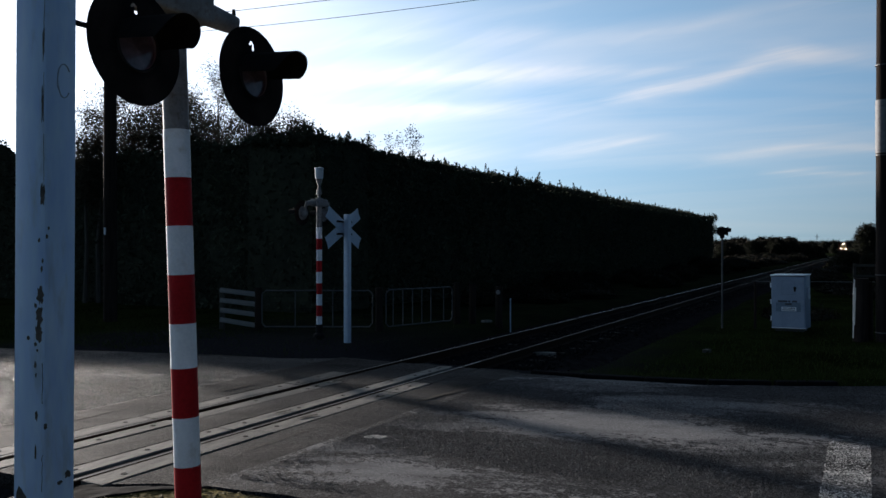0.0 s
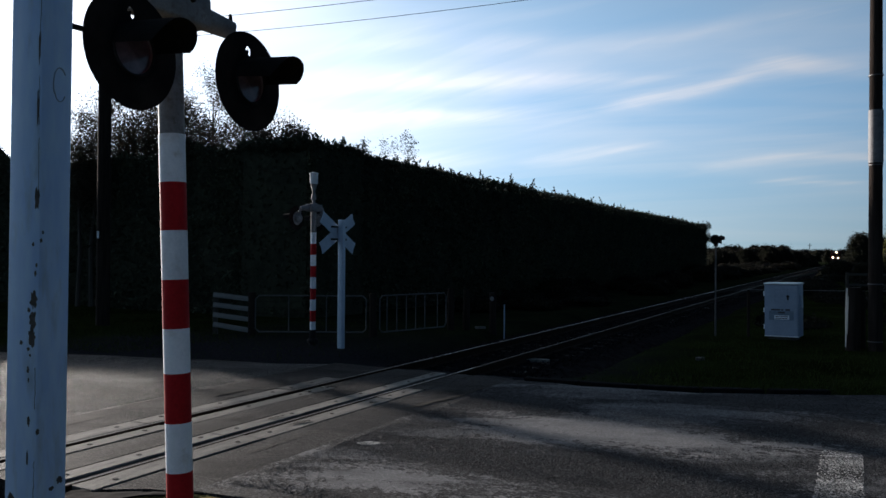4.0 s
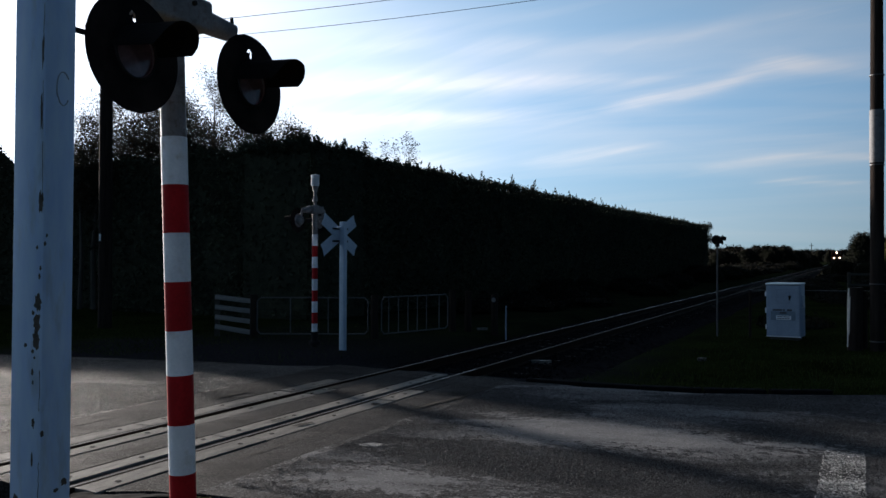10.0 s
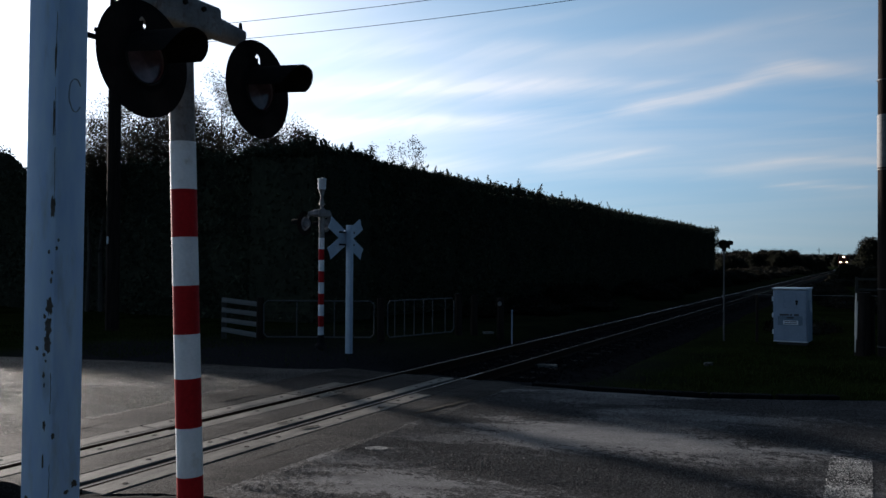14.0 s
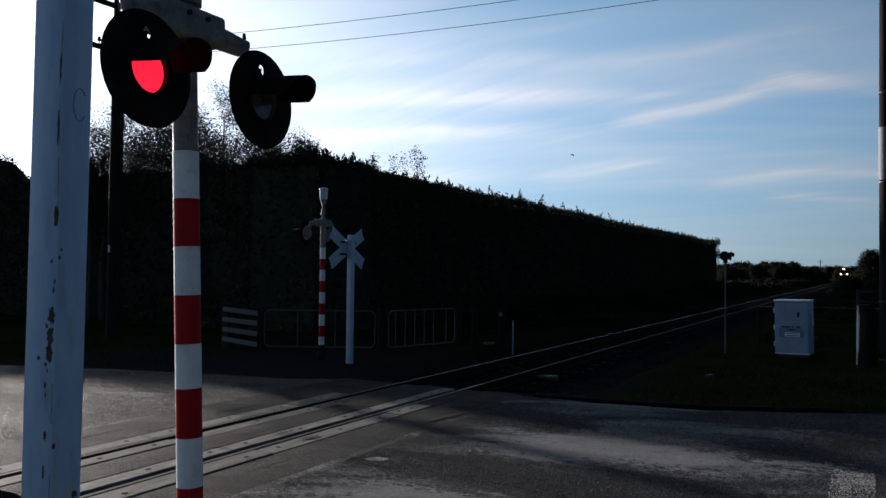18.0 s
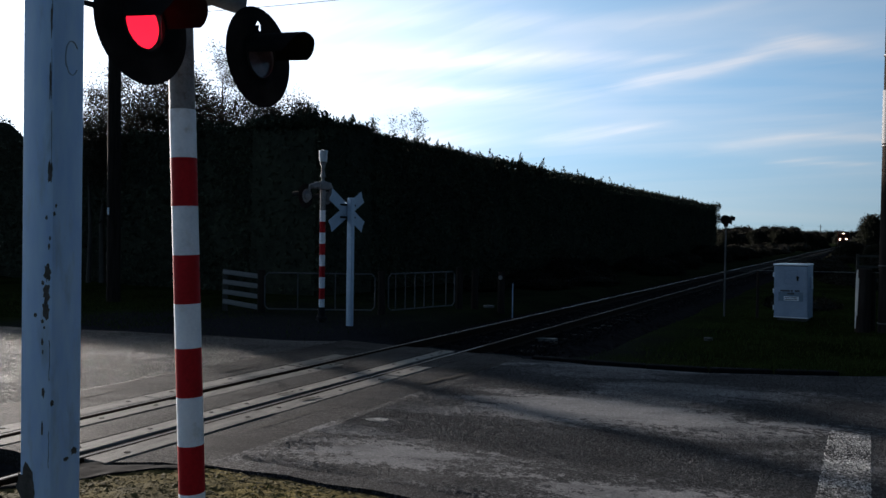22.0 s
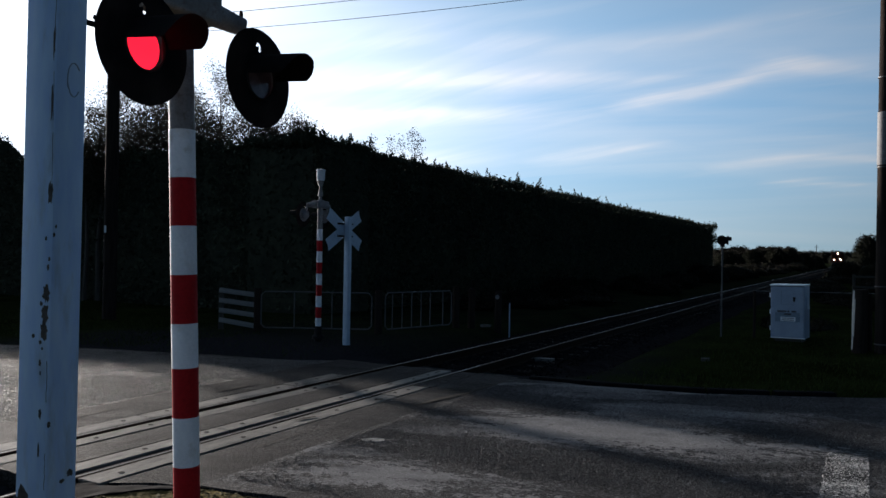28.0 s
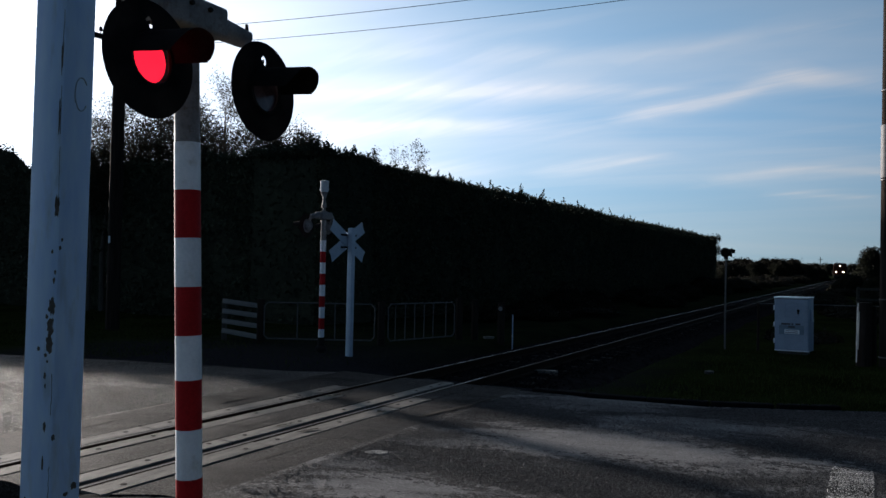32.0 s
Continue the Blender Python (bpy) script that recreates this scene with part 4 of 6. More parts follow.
def build_bush(name, place, radius, height, belly, rng, leaf, leaves, material, label, category, group="", power=2.0):
    """A dense rounded crown down to the ground: an uneven heart with leaves all over it, on a short trunk."""
    t = thing(name, pose(place[0], place[1], -0.1), label, category, group)
    seed = rng.uniform(0, 100)
    nu, nv = 18, 9

    def at(a, f, grow=0.0):
        r = radius * (1 - f ** power) ** (1 / power) if f < 1 else 0.0
        r *= 1 + 0.35 * noise.noise((math.cos(a) * 1.5 + seed, math.sin(a) * 1.5, f * 2.5))
        z = height * f * (1 + 0.10 * noise.noise((math.cos(a) * 2, math.sin(a) * 2 + seed, f)))
        return Vector((math.cos(a) * (r + grow), math.sin(a) * (r + grow), z + grow * f))

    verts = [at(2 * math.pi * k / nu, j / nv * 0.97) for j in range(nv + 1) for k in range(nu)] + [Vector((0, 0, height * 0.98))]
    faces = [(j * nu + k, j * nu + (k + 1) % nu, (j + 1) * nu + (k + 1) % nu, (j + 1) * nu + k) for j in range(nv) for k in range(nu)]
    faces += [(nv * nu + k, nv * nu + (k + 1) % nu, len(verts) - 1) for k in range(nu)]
    # the dark inside of the crown, shade painted on a solid heart
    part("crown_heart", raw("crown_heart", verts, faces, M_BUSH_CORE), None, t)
    pts = []
    for i in range(leaves):
        pts.append(tuple(at(rng.uniform(0, 6.283), rng.random() ** 0.8 * 0.99, rng.normal(leaf * 0.4, leaf * 0.6)) + Vector((0, 0, abs(rng.normal(0, leaf * 0.3))))))
    part("crown", leaf_cloud("crown", rng, pts, leaf, material, 0.4, 1.2), None, t, soft=False)["kind"] = "stuff"
    bm = BM()
    tube(bm, [(0, 0, -0.2), (0, 0, height * 0.5)], [radius * 0.12, radius * 0.06], 8)
    part("trunk", bm, M_BARK, t)
    return t


def build_trees():
    rng = np.random.default_rng(21)
    for x, d, h, sp, n in ((175, 27, 6.6, 1.3, 700), (215, 28, 7.3, 1.7, 1100), (262, 29, 7.6, 1.8, 1200), (315, 28, 7.3, 1.7, 1100), (352, 29, 7.6, 1.6, 1000), (388, 30, 8.7, 1.2, 650), (430, 29, 7.5, 1.6, 1000), (478, 28, 7.0, 1.5, 900), (520, 28.5, 6.7, 1.4, 800), (545, 28.5, 6.4, 1.2, 600)):
        build_tree("shrub_tree", (*at_px(x, d), -0.1), h - 0.35, sp, 0.5, rng, None, 0.066, int(n * 8.5), M_SHRUB, "thin-leaved shrubby tree standing behind the hedge", "tree", 8, sparse=1.0, group="shrubs behind the hedge")
    for x, d, h, sp in ((150, 27, 5.7, 1.2), (190, 27.5, 6.1, 1.3), (235, 28, 6.3, 1.3), (285, 28, 6.1, 1.4), (345, 28.5, 6.4, 1.3), (385, 28.5, 6.2, 1.2), (455, 28, 5.9, 1.2), (505, 28, 5.9, 1.1), (550, 28, 5.6, 0.9)):
        build_tree("shrub_tree", (*at_px(x, d), -0.1), h - 0.3, sp, 0.6, rng, None, 0.07, 8200, M_SHRUB, "leafy dark shrub standing close behind the hedge", "tree", 9, sparse=1.5, group="shrubs behind the hedge")
    for x, d, h, n in ((738, 28.5, 6.1, 130), (712, 29, 5.9, 70), (690, 29, 5.9, 60), (655, 27.5, 5.8, 90)):
        build_tree("sapling", (*at_px(x, d), -0.1), h, 0.45, 0.75, rng, None, 0.06, n * 4, M_SHRUB, "slender sapling growing out of the hedge top", "tree", 5, 0.04, sparse=1.2, group="saplings in the hedge")
    # dense trees and bushes of the fields and the skyline
    build_bush("conifer", at_px(1536, 95), 2.6, 4.7, 1.5, rng, 0.22, 2600, M_FARLEAF, "dense dark conifer beyond the paddock", "tree", power=1.4)
    build_bush("conifer", at_px(1566, 97), 2.8, 4.3, 1.5, rng, 0.22, 2600, M_FARLEAF, "broad dark conifer beyond the paddock", "tree", power=1.6)
    for x, d, h in ((1622, 62, 5.0), (1666, 60, 5.4), (1715, 64, 5.2)):
        build_bush("roadside_tree", at_px(x, d), 2.2, h, 2.0, rng, 0.16, 3600, M_OLIVE, "olive-green bushy tree in low sunlight", "tree", "olive trees")
    for i in range(46):
        x = 1270 + i * 7.5 + rng.normal(0, 3)
        d = rng.uniform(260, 420)
        px = rng.uniform(12, 19) if x < 1345 else (rng.uniform(14, 21) if x < 1415 else rng.uniform(9, 14))
        h = px / 1386 * d + 1.75
        build_bush("distant_tree", at_px(x, d), h * rng.uniform(0.4, 0.7), h, h * 0.4, rng, 0.5, 500, M_FARLEAF, "distant dark tree on the skyline", "tree", "trees on the skyline", power=rng.uniform(1.7, 2.4))
    for i in range(80):
        u = rng.uniform(60, 240)
        v = -5.8 + (rng.uniform(3.6, 14) if i % 3 else -rng.uniform(3.5, 7.5))
        p = uv(u, v)
        build_bush("scrub_bush", (p.x, p.y), rng.uniform(0.9, 1.9), rng.uniform(0.7, 1.7), 1.2, rng, 0.14, 420, M_SCRUB, "low brown scrub bush beside the track", "bush", "scrub beside the track")
    for i in range(70):
        u = rng.uniform(82, 135)
        v = -5.83 + (rng.uniform(3.0, 10) if i % 2 else -rng.uniform(3.0, 9.0))
        p = uv(u, v)
        build_bush("scrub_bush", (p.x, p.y), rng.uniform(1.1, 2.0), rng.uniform(0.4, 0.95), 1.2, rng, 0.14, 420, M_SCRUB, "low brown scrub bush beside the track", "bush", "scrub beside the track")
    for i in range(70):
        u = 22 + 45 * rng.random() ** 1.2
        v = -5.83 + (rng.uniform(3.3, 12) if i % 3 else -rng.uniform(3.2, 7.0))
        p = uv(u, v)
        build_bush("scrub_bush", (p.x, p.y), rng.uniform(0.6, 1.2), rng.uniform(0.3, 0.75) * (1 if u > 30 else 0.6), 1.2, rng, 0.10, 420, M_SCRUB, "low brown scrub bush beside the track", "bush", "scrub beside the track")
    for x, d, h in ((1284, 108, 2.7), (1297, 112, 2.5), (1310, 128, 3.0), (1332, 126, 3.1), (1352, 130, 3.2), (1375, 128, 3.6), (1397, 132, 3.4), (1420, 140, 2.9), (1440, 150, 2.4)):
        build_bush("willow_bush", at_px(x, d), 2.2, h, 2.2, rng, 0.2, 1300, M_SCRUB, "rounded grey-brown bush beyond the hedge", "bush", "bushes beyond the hedge")
    # slim pylon mast far off
    mx, my = at_px(1446, 400)
    bm = BM()
    tube(bm, [(0, 0, 0), (0, 0, 9.0)], [0.25, 0.15], 6)
    box(bm, -1.2, -0.1, 7.6, 1.2, 0.1, 7.8)
    solo("distant_pole", bm, M_POLE, pose(mx, my, 0), "distant power pole on the skyline", "utility pole")


build_trees()

# ---- crossing signals ----
ROAD_DIR = -25.4                    # yaw of the signals' faces: local x looks along the road


def disc_mesh(r):
    """A dished round background, open in the middle for the lens, with a small curved slot above."""
    bm = BM()
    rings, seg = [0.1, 0.112] + [0.122 + 0.004 * k for k in range(16)] + [0.21, r - 0.006, r], 240
    bend = [Vector((-0.022, 0.158)), Vector((-0.012, 0.166)), Vector((-0.002, 0.158)), Vector((-0.001, 0.147)), Vector((-0.004, 0.134))]

    def in_slot(q, k):
        w = Vector((math.cos(2 * math.pi * (k + 0.5) / seg), math.sin(2 * math.pi * (k + 0.5) / seg))) * q
        for a, b in zip(bend, bend[1:]):
            f = max(0, min(1, (w - a).dot(b - a) / (b - a).length_squared))
            if (w - a.lerp(b, f)).length < 0.0068:
                return True
        return False

    grid = []
    for q in rings:
        x = 0.012 * (1 - (q / r) ** 2)
        grid.append([bm.verts.new((x, q * math.cos(2 * math.pi * k / seg), q * math.sin(2 * math.pi * k / seg))) for k in range(seg)])
    for i in range(len(rings) - 1):
        for k in range(seg):
            if 0.12 < rings[i] < 0.19 and 46 < k < 80 and in_slot((rings[i] + rings[i + 1]) / 2, k):
                continue
            bm.faces.new([grid[i][k], grid[i + 1][k], grid[i + 1][(k + 1) % seg], grid[i][(k + 1) % seg]])
    bmesh.ops.solidify(bm, geom=bm.faces[:], thickness=0.004)
    bmesh.ops.recalc_face_normals(bm, faces=bm.faces)
    return bm


def hood_mesh(rad, length):
    """A visor: the upper part of a tube, its mouth rounded off towards the lower edges."""
    bm = BM()
    seg = 26
    prev = None
    for k in range(seg + 1):
        a = radians(2 + 176 * k / seg)
        ln = length * (0.66 + 0.34 * min(1.0, math.sin(a) / 0.85) ** 0.55)
        row = [bm.verts.new((f * ln, rad * (1 - 0.05 * f) * math.cos(a), rad * (1 - 0.05 * f) * math.sin(a) - 0.02 * f)) for f in (0, 0.5, 0.93, 1.0)]
        if prev:
            for p, q, r, s in zip(prev, row, row[1:], prev[1:]):
                bm.faces.new((p, q, r, s))
        prev = row
    bmesh.ops.solidify(bm, geom=bm.faces[:], thickness=0.003)
    bmesh.ops.recalc_face_normals(bm, faces=bm.faces)
    return bm


def lamp_unit(parent, y, z, x, arm_z):
    """One flashing lamp: background, housing, hood, glowing lens and two added shutter leaves that slide apart behind
    the background in place of switching.
    """
    bg = part("background_disc", disc_mesh(0.245), M_BLACK, parent, "round black background disc", pose(x, y, z))
    bm = BM()
    lathe(bm, [(0.0, -0.115), (0.05, -0.112), (0.085, -0.085), (0.1, -0.04), (0.1, -0.022), (0.138, -0.020), (0.138, -0.0145), (0.0, -0.0145)], 28, "x")
    # grey instead of black, the skylight on the housing backs put into the colour
    part("lamp_housing", bm, M_SLEEVE, bg, "dull grey lamp housing")
    bm = BM()
    tube(bm, [(-0.06, 0, 0.06), (-0.09, 0, 0.16), (-0.12, 0, arm_z - z)], [0.03, 0.026, 0.03], 12)
    part("hanger", bm, M_GALV, bg)
    part("hood", hood_mesh(0.114, 0.275), M_BLACK, bg, "black tubular visor", pose(0.01, 0, 0.0))
    bm = BM()
    lathe(bm, [(0.099, -0.014), (0.088, -0.012), (0.05, -0.009), (0.0, -0.0075)], 28, "x")
    part("lens", bm, M_RED_GLOW, bg, "round red lamp lens")
    bm = BM()
    tube(bm, [(0.013, 0.106 * math.cos(2 * math.pi * k / 28), 0.106 * math.sin(2 * math.pi * k / 28)) for k in range(29)], [0.006] * 29, 6, False)
    part("lens_rim", bm, M_BLACK, bg)
    leaves = []
    for side in (-1, 1):
        bm = BM()
        arc = [(0.101 * math.sin(math.pi * k / 18) * side, 0.101 * math.cos(math.pi * k / 18)) for k in range(19)]
        f = bm.faces.new([bm.verts.new((0, a, b)) for a, b in arc])
        r = bmesh.ops.extrude_face_region(bm, geom=[f])
        bmesh.ops.translate(bm, vec=(0.003, 0, 0), verts=[v for v in r["geom"] if isinstance(v, bmesh.types.BMVert)])
        bmesh.ops.recalc_face_normals(bm, faces=bm.faces)
        leaves.append((part("shutter_leaf", bm, M_LENS_OFF, bg, "added half-round shutter standing in for the unlit lens", pose(-0.0052, 0, 0), soft=False), side))
    return leaves


def signal(name, m, bands, base_top, arm_z, lamp_z, top_z, bell, label):
    sig = thing(name, m, label, "crossing signal", "level crossing signals")
    r = 0.0597
    bm = BM()
    tube(bm, [(0, 0, -0.3), (0, 0, base_top - 0.002)], [r + 0.012, r + 0.012], 24)
    lathe(bm, [(0.0, -0.04), (0.115, -0.04), (0.115, 0.01), (0.1, 0.03), (r + 0.012, 0.05)], 24)
    part("base", bm, M_BLACK, sig, "black pole base on a flange")
    for i, (z0, z1) in enumerate(zip(bands[1:], bands)):
        bm = BM()
        lathe(bm, [(r, z0), (r, z1)], 28)
        part("band", bm, M_WHITE if i % 2 == 0 else M_RED, sig, "white painted band" if i % 2 == 0 else "red painted band")
    bm = BM()
    lathe(bm, [(r - 0.002, bands[0]), (r - 0.002, top_z), (r - 0.004, top_z)], 28)
    part("pole_top", bm, M_GALV, sig, "bare galvanised pole top")
    bm = BM()
    lathe(bm, [(r, top_z - 0.06), (r + 0.022, top_z - 0.055), (r + 0.022, top_z + 0.02), (r + 0.005, top_z + 0.035), (0.0, top_z + 0.045)], 28)
    part("cap", bm, M_GALV, sig)
    # junction box and arms
    bm = BM()
    box(bm, -0.085, -0.2, arm_z - 0.075, 0.085, 0.2, arm_z + 0.075, 0.02, seg=3)
    jb = part("junction_box", bm, M_GALV, sig, "cast junction box clamped round the pole")
    for s in (-1, 1):
        bm = BM()
        tube(bm, [(0.0, s * 0.19, arm_z), (0.0, s * 0.22, arm_z), (0.03, s * 0.33, arm_z - 0.02), (0.05, s * 0.38, arm_z - 0.03)], [0.062, 0.058, 0.05, 0.045], 16)
        part("arm", bm, M_GALV, sig)
        bm = BM()
        tube(bm, [(0.05, s * 0.37, arm_z), (0.05, s * 0.37, arm_z + 0.05)], [0.012, 0.008], 8)
        part("bolt", bm, M_BOLT, jb)
    for k in range(2):
        bm = BM()
        tube(bm, [(0.08, -0.06 + 0.12 * k, arm_z + 0.03), (0.1, -0.06 + 0.12 * k, arm_z + 0.03)], [0.012, 0.012], 6)
        part("bolt", bm, M_BOLT, jb)
    vanes = [lamp_unit(sig, y, z, 0.165, arm_z) for y, z in ((-0.382, lamp_z - 0.009), (0.36, lamp_z))]
    if bell:
        bm = BM()
        lathe(bm, [(0.0, top_z + 0.02), (0.03, top_z + 0.03), (0.03, top_z + 0.1), (0.06, top_z + 0.12), (0.025, top_z + 0.28), (0.07, top_z + 0.42), (0.03, top_z + 0.44), (0.0, top_z + 0.44)], 20)
        part("bell_bracket", bm, M_GALV, sig, "waisted grey bell bracket")
        bm = BM()
        lathe(bm, [(0.0, top_z + 0.43), (0.07, top_z + 0.43), (0.082, top_z + 0.45), (0.086, top_z + 0.62), (0.092, top_z + 0.63), (0.092, top_z + 0.655), (0.0, top_z + 0.675)], 20)
        part("bell", bm, M_WHITE, sig, "pale drum-shaped warning bell")
    return vanes


NEAR_BANDS = (2.30, 2.078, 1.855, 1.629, 1.403, 1.198, 0.970, 0.744, 0.521, 0.36)
near_vanes = signal("crossing_signal", pose(-1.165, 3.64, 0, 0, -1.85, 0) @ pose(0, 0, 0, 0, 0, ROAD_DIR), NEAR_BANDS, 0.36, 2.90, 2.595, 3.05, False, "red and white banded crossing signal with two round lamps")
FAR_BANDS = (2.20, 1.97, 1.745, 1.52, 1.29, 1.06, 0.835, 0.61, 0.385, 0.22)
far_vanes = signal("crossing_signal", pose(-2.53, 16.0, -0.02, 0, 0, 0) @ pose(0, 0, 0, 0, 0, ROAD_DIR + 180), FAR_BANDS, 0.22, 2.70, 2.48, 2.76, True, "banded crossing signal across the track, with a bell on top")

# ---- white posts ----
def build_white_post():
    m = pose(-1.0105, 1.972, 0, 0.0, 0.3, 0) @ pose(0, 0, 0, 0, 0, 72)
    post = thing("sign_post", m, "square white-painted timber post with chipped paint", "post")
    bm = BM()
    box(bm, -0.0486, -0.0486, -0.4, 0.0486, 0.0486, 3.2, 0.005, seg=2)
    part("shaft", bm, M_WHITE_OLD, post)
    rng = random.Random(5)

    def chip(face, t, z, w, h):
        """A ragged bare patch; face 0 and 1 are the two sides next to the near edge, t from that edge."""
        bm = BM()
        k, vs = 22, []
        for i in range(k):
            a = 2 * math.pi * i / k
            q = 0.62 + 0.5 * rng.random()
            vs.append((t + w * q * math.cos(a), z + h * q * math.sin(a)))
        pts = [(-0.0492, -0.0492 + a, b) if face == 0 else (-0.0492 + a, -0.0492, b) for a, b in vs]
        bm.faces.new([bm.verts.new(p) for p in pts])
        r = bmesh.ops.extrude_face_region(bm, geom=bm.faces[:])
        off = Vector((0.0012, 0, 0)) if face == 0 else Vector((0, 0.0012, 0))
        bmesh.ops.translate(bm, vec=off, verts=[v for v in r["geom"] if isinstance(v, bmesh.types.BMVert)])
        bmesh.ops.recalc_face_normals(bm, faces=bm.faces)
        part("bare_patch", bm, M_BARE, post, "patch of bare dark timber where paint has flaked", soft=False)

    for face, t, z, w, h in CHIPS:
        chip(face, t, z, w * (1.5 if h > 0.018 else 1.2), h)
    # an open ring scraped into the paint
    bm = BM()
    pts = []
    for k in range(21):
        a = radians(40 + 280 * k / 20)
        pts.append((-0.0492 + 0.056 + 0.021 * math.cos(a) + 0.002 * rng.random(), -0.0488, 2.17 + 0.042 * math.sin(a)))
    tube(bm, pts, [0.0012 + 0.0012 * rng.random() for k in range(21)], 6)
    part("scrape_mark", bm, M_SCRAPE, post, "ring-shaped scrape in the paint")
    # fine cracks along the near edge
    for z, ln in ((1.95, 0.16), (2.12, 0.12), (2.3, 0.14), (1.42, 0.10), (1.2, 0.09)):
        bm = BM()
        pts = [(-0.049, -0.0492 + 0.006 + 0.003 * rng.random(), z + ln * (k / 8 - 0.5)) for k in range(9)]
        tube(bm, pts, [0.0004 + 0.0005 * rng.random() for k in range(9)], 5)
        part("paint_crack", bm, M_BARE, post, "fine crack in the paint")


CHIPS = ((0, 0.010, 1.88, 0.005, 0.030), (0, 0.012, 1.70, 0.003, 0.008), (0, 0.009, 1.72, 0.003, 0.006), (0, 0.016, 1.635, 0.008, 0.022), (0, 0.018, 1.585, 0.007, 0.030), (0, 0.020, 1.545, 0.008, 0.025),
         (0, 0.030, 1.61, 0.004, 0.006), (0, 0.052, 1.53, 0.004, 0.006), (0, 0.030, 1.515, 0.004, 0.005), (0, 0.024, 1.50, 0.003, 0.004), (0, 0.030, 1.465, 0.003, 0.010), (0, 0.028, 1.44, 0.002, 0.006),
         (0, 0.026, 1.34, 0.004, 0.014), (0, 0.028, 1.25, 0.002, 0.020), (1, 0.003, 1.315, 0.005, 0.008), (1, 0.005, 1.78, 0.003, 0.006), (1, 0.010, 1.80, 0.003, 0.005), (0, 0.02, 1.77, 0.003, 0.006),
         (1, 0.075, 1.18, 0.010, 0.010), (1, 0.05, 1.165, 0.008, 0.006), (0, 0.075, 1.10, 0.022, 0.06), (0, 0.012, 2.1, 0.002, 0.05), (0, 0.010, 2.25, 0.002, 0.04))
build_white_post()


def build_crossbuck():
    m = pose(-1.855, 15.2, -0.02, 0, 0, ROAD_DIR + 180)
    sign = thing("crossbuck", m, "white crossbuck sign seen from behind on its post", "sign")
    bm = BM()
    box(bm, -0.055, -0.055, -0.4, 0.055, 0.055, 2.43, 0.012, seg=2)
    part("post", bm, M_SIGNWHITE, sign, "square white timber post")
    for i, (s, x) in enumerate(((1, 0.075), (-1, 0.09))):
        bm = BM()
        pts = [(-0.655, -0.12), (-0.635, 0), (-0.655, 0.12), (0.655, 0.12), (0.635, 0.0), (0.655, -0.12)]
        f = bm.faces.new([bm.verts.new((0, a, b)) for a, b in pts])
        r = bmesh.ops.extrude_face_region(bm, geom=[f])
        bmesh.ops.translate(bm, vec=(0.006, 0, 0), verts=[v for v in r["geom"] if isinstance(v, bmesh.types.BMVert)])
        bmesh.ops.recalc_face_normals(bm, faces=bm.faces)
        part("blade", bm, M_SIGNWHITE, sign, "white crossing blade", pose(x, 0, 2.17, s * 27.5, 0, 0), soft=False)
    for z in (2.05, 2.29):
        bm = BM()
        box(bm, 0.056, -0.27, z - 0.018, 0.074, 0.27, z + 0.018, 0.004)
        part("bracket", bm, M_BLACK, sign, "dark steel bracket")


build_crossbuck()

# ---- utility poles and wires ----
LEFT_POLE, RIGHT_POLE = Vector((-8.5, 20.0, 0)), Vector((8.315, 14.8, 0))


def build_pole(place, dia, height, arms, metal):
    p = thing("utility_pole", pose(*place), "tall dark timber utility pole with metal sleeve" if metal else "tall dark timber utility pole with crossarms", "utility pole", "utility poles")
    bm = BM()
    tube(bm, [(0, 0, -0.4), (0, 0, height * 0.5), (0, 0, height)], [dia / 2, dia * 0.46, dia * 0.38], 20)
    part("shaft", bm, M_POLE, p)
    if metal:
        for z0, z1 in ((3.55, 4.55),):
            bm = BM()
            lathe(bm, [(dia * 0.5 + 0.004, z0), (dia * 0.5 + 0.004, z1), (dia * 0.47, z1 + 0.002)], 24)
            part("sleeve", bm, M_SLEEVE, p, "thin sheet-metal sleeve")
        for z in (0.15, 1.24, 3.5, 5.2):
            bm = BM()
            lathe(bm, [(dia * 0.49, z), (dia * 0.5 + 0.006, z), (dia * 0.5 + 0.006, z + 0.02), (dia * 0.49, z + 0.02)], 24)
            part("band", bm, M_GATE, p, "narrow dull steel band")
    else:
        bm = BM()
        box(bm, dia * 0.5 - 0.01, -0.03, 2.1, dia * 0.5 + 0.01, 0.03, 2.28, 0.003, m=pose(0, 0, 0, 0, 0, 245))
        part("marker_plate", bm, M_WHITE, p, "small pale marker plate")
    for z, half, yaw in arms:
        bm = BM()
        box(bm, -half, -0.05, z - 0.06, half, 0.05, z + 0.06, 0.008, m=pose(0, -dia * 0.45, 0, 0, 0, yaw))
        arm = part("crossarm", bm, M_POLE, p, "weathered timber crossarm")
        for s in (-0.92, -0.45, 0.45, 0.92):
            bm = BM()
            lathe(bm, [(0.012, z + 0.06), (0.012, z + 0.13), (0.045, z + 0.14), (0.05, z + 0.18), (0.03, z + 0.2), (0.04, z + 0.23), (0.0, z + 0.25)], 12, m=pose(0, -dia * 0.45, 0, 0, 0, yaw) @ Matrix.Translation((s * half, 0, 0)))
            part("insulator", bm, M_BLACK, arm, "dark insulator")
    return p


build_pole(LEFT_POLE, 0.345, 9.6, ((7.25, 1.1, 60), (8.4, 1.2, 60)), False)
# unseen pole, added to cast the broad shadow band over the road
build_pole(uv(22.1, -50.0), 0.45, 10.5, ((8.4, 1.2, 60),), False)
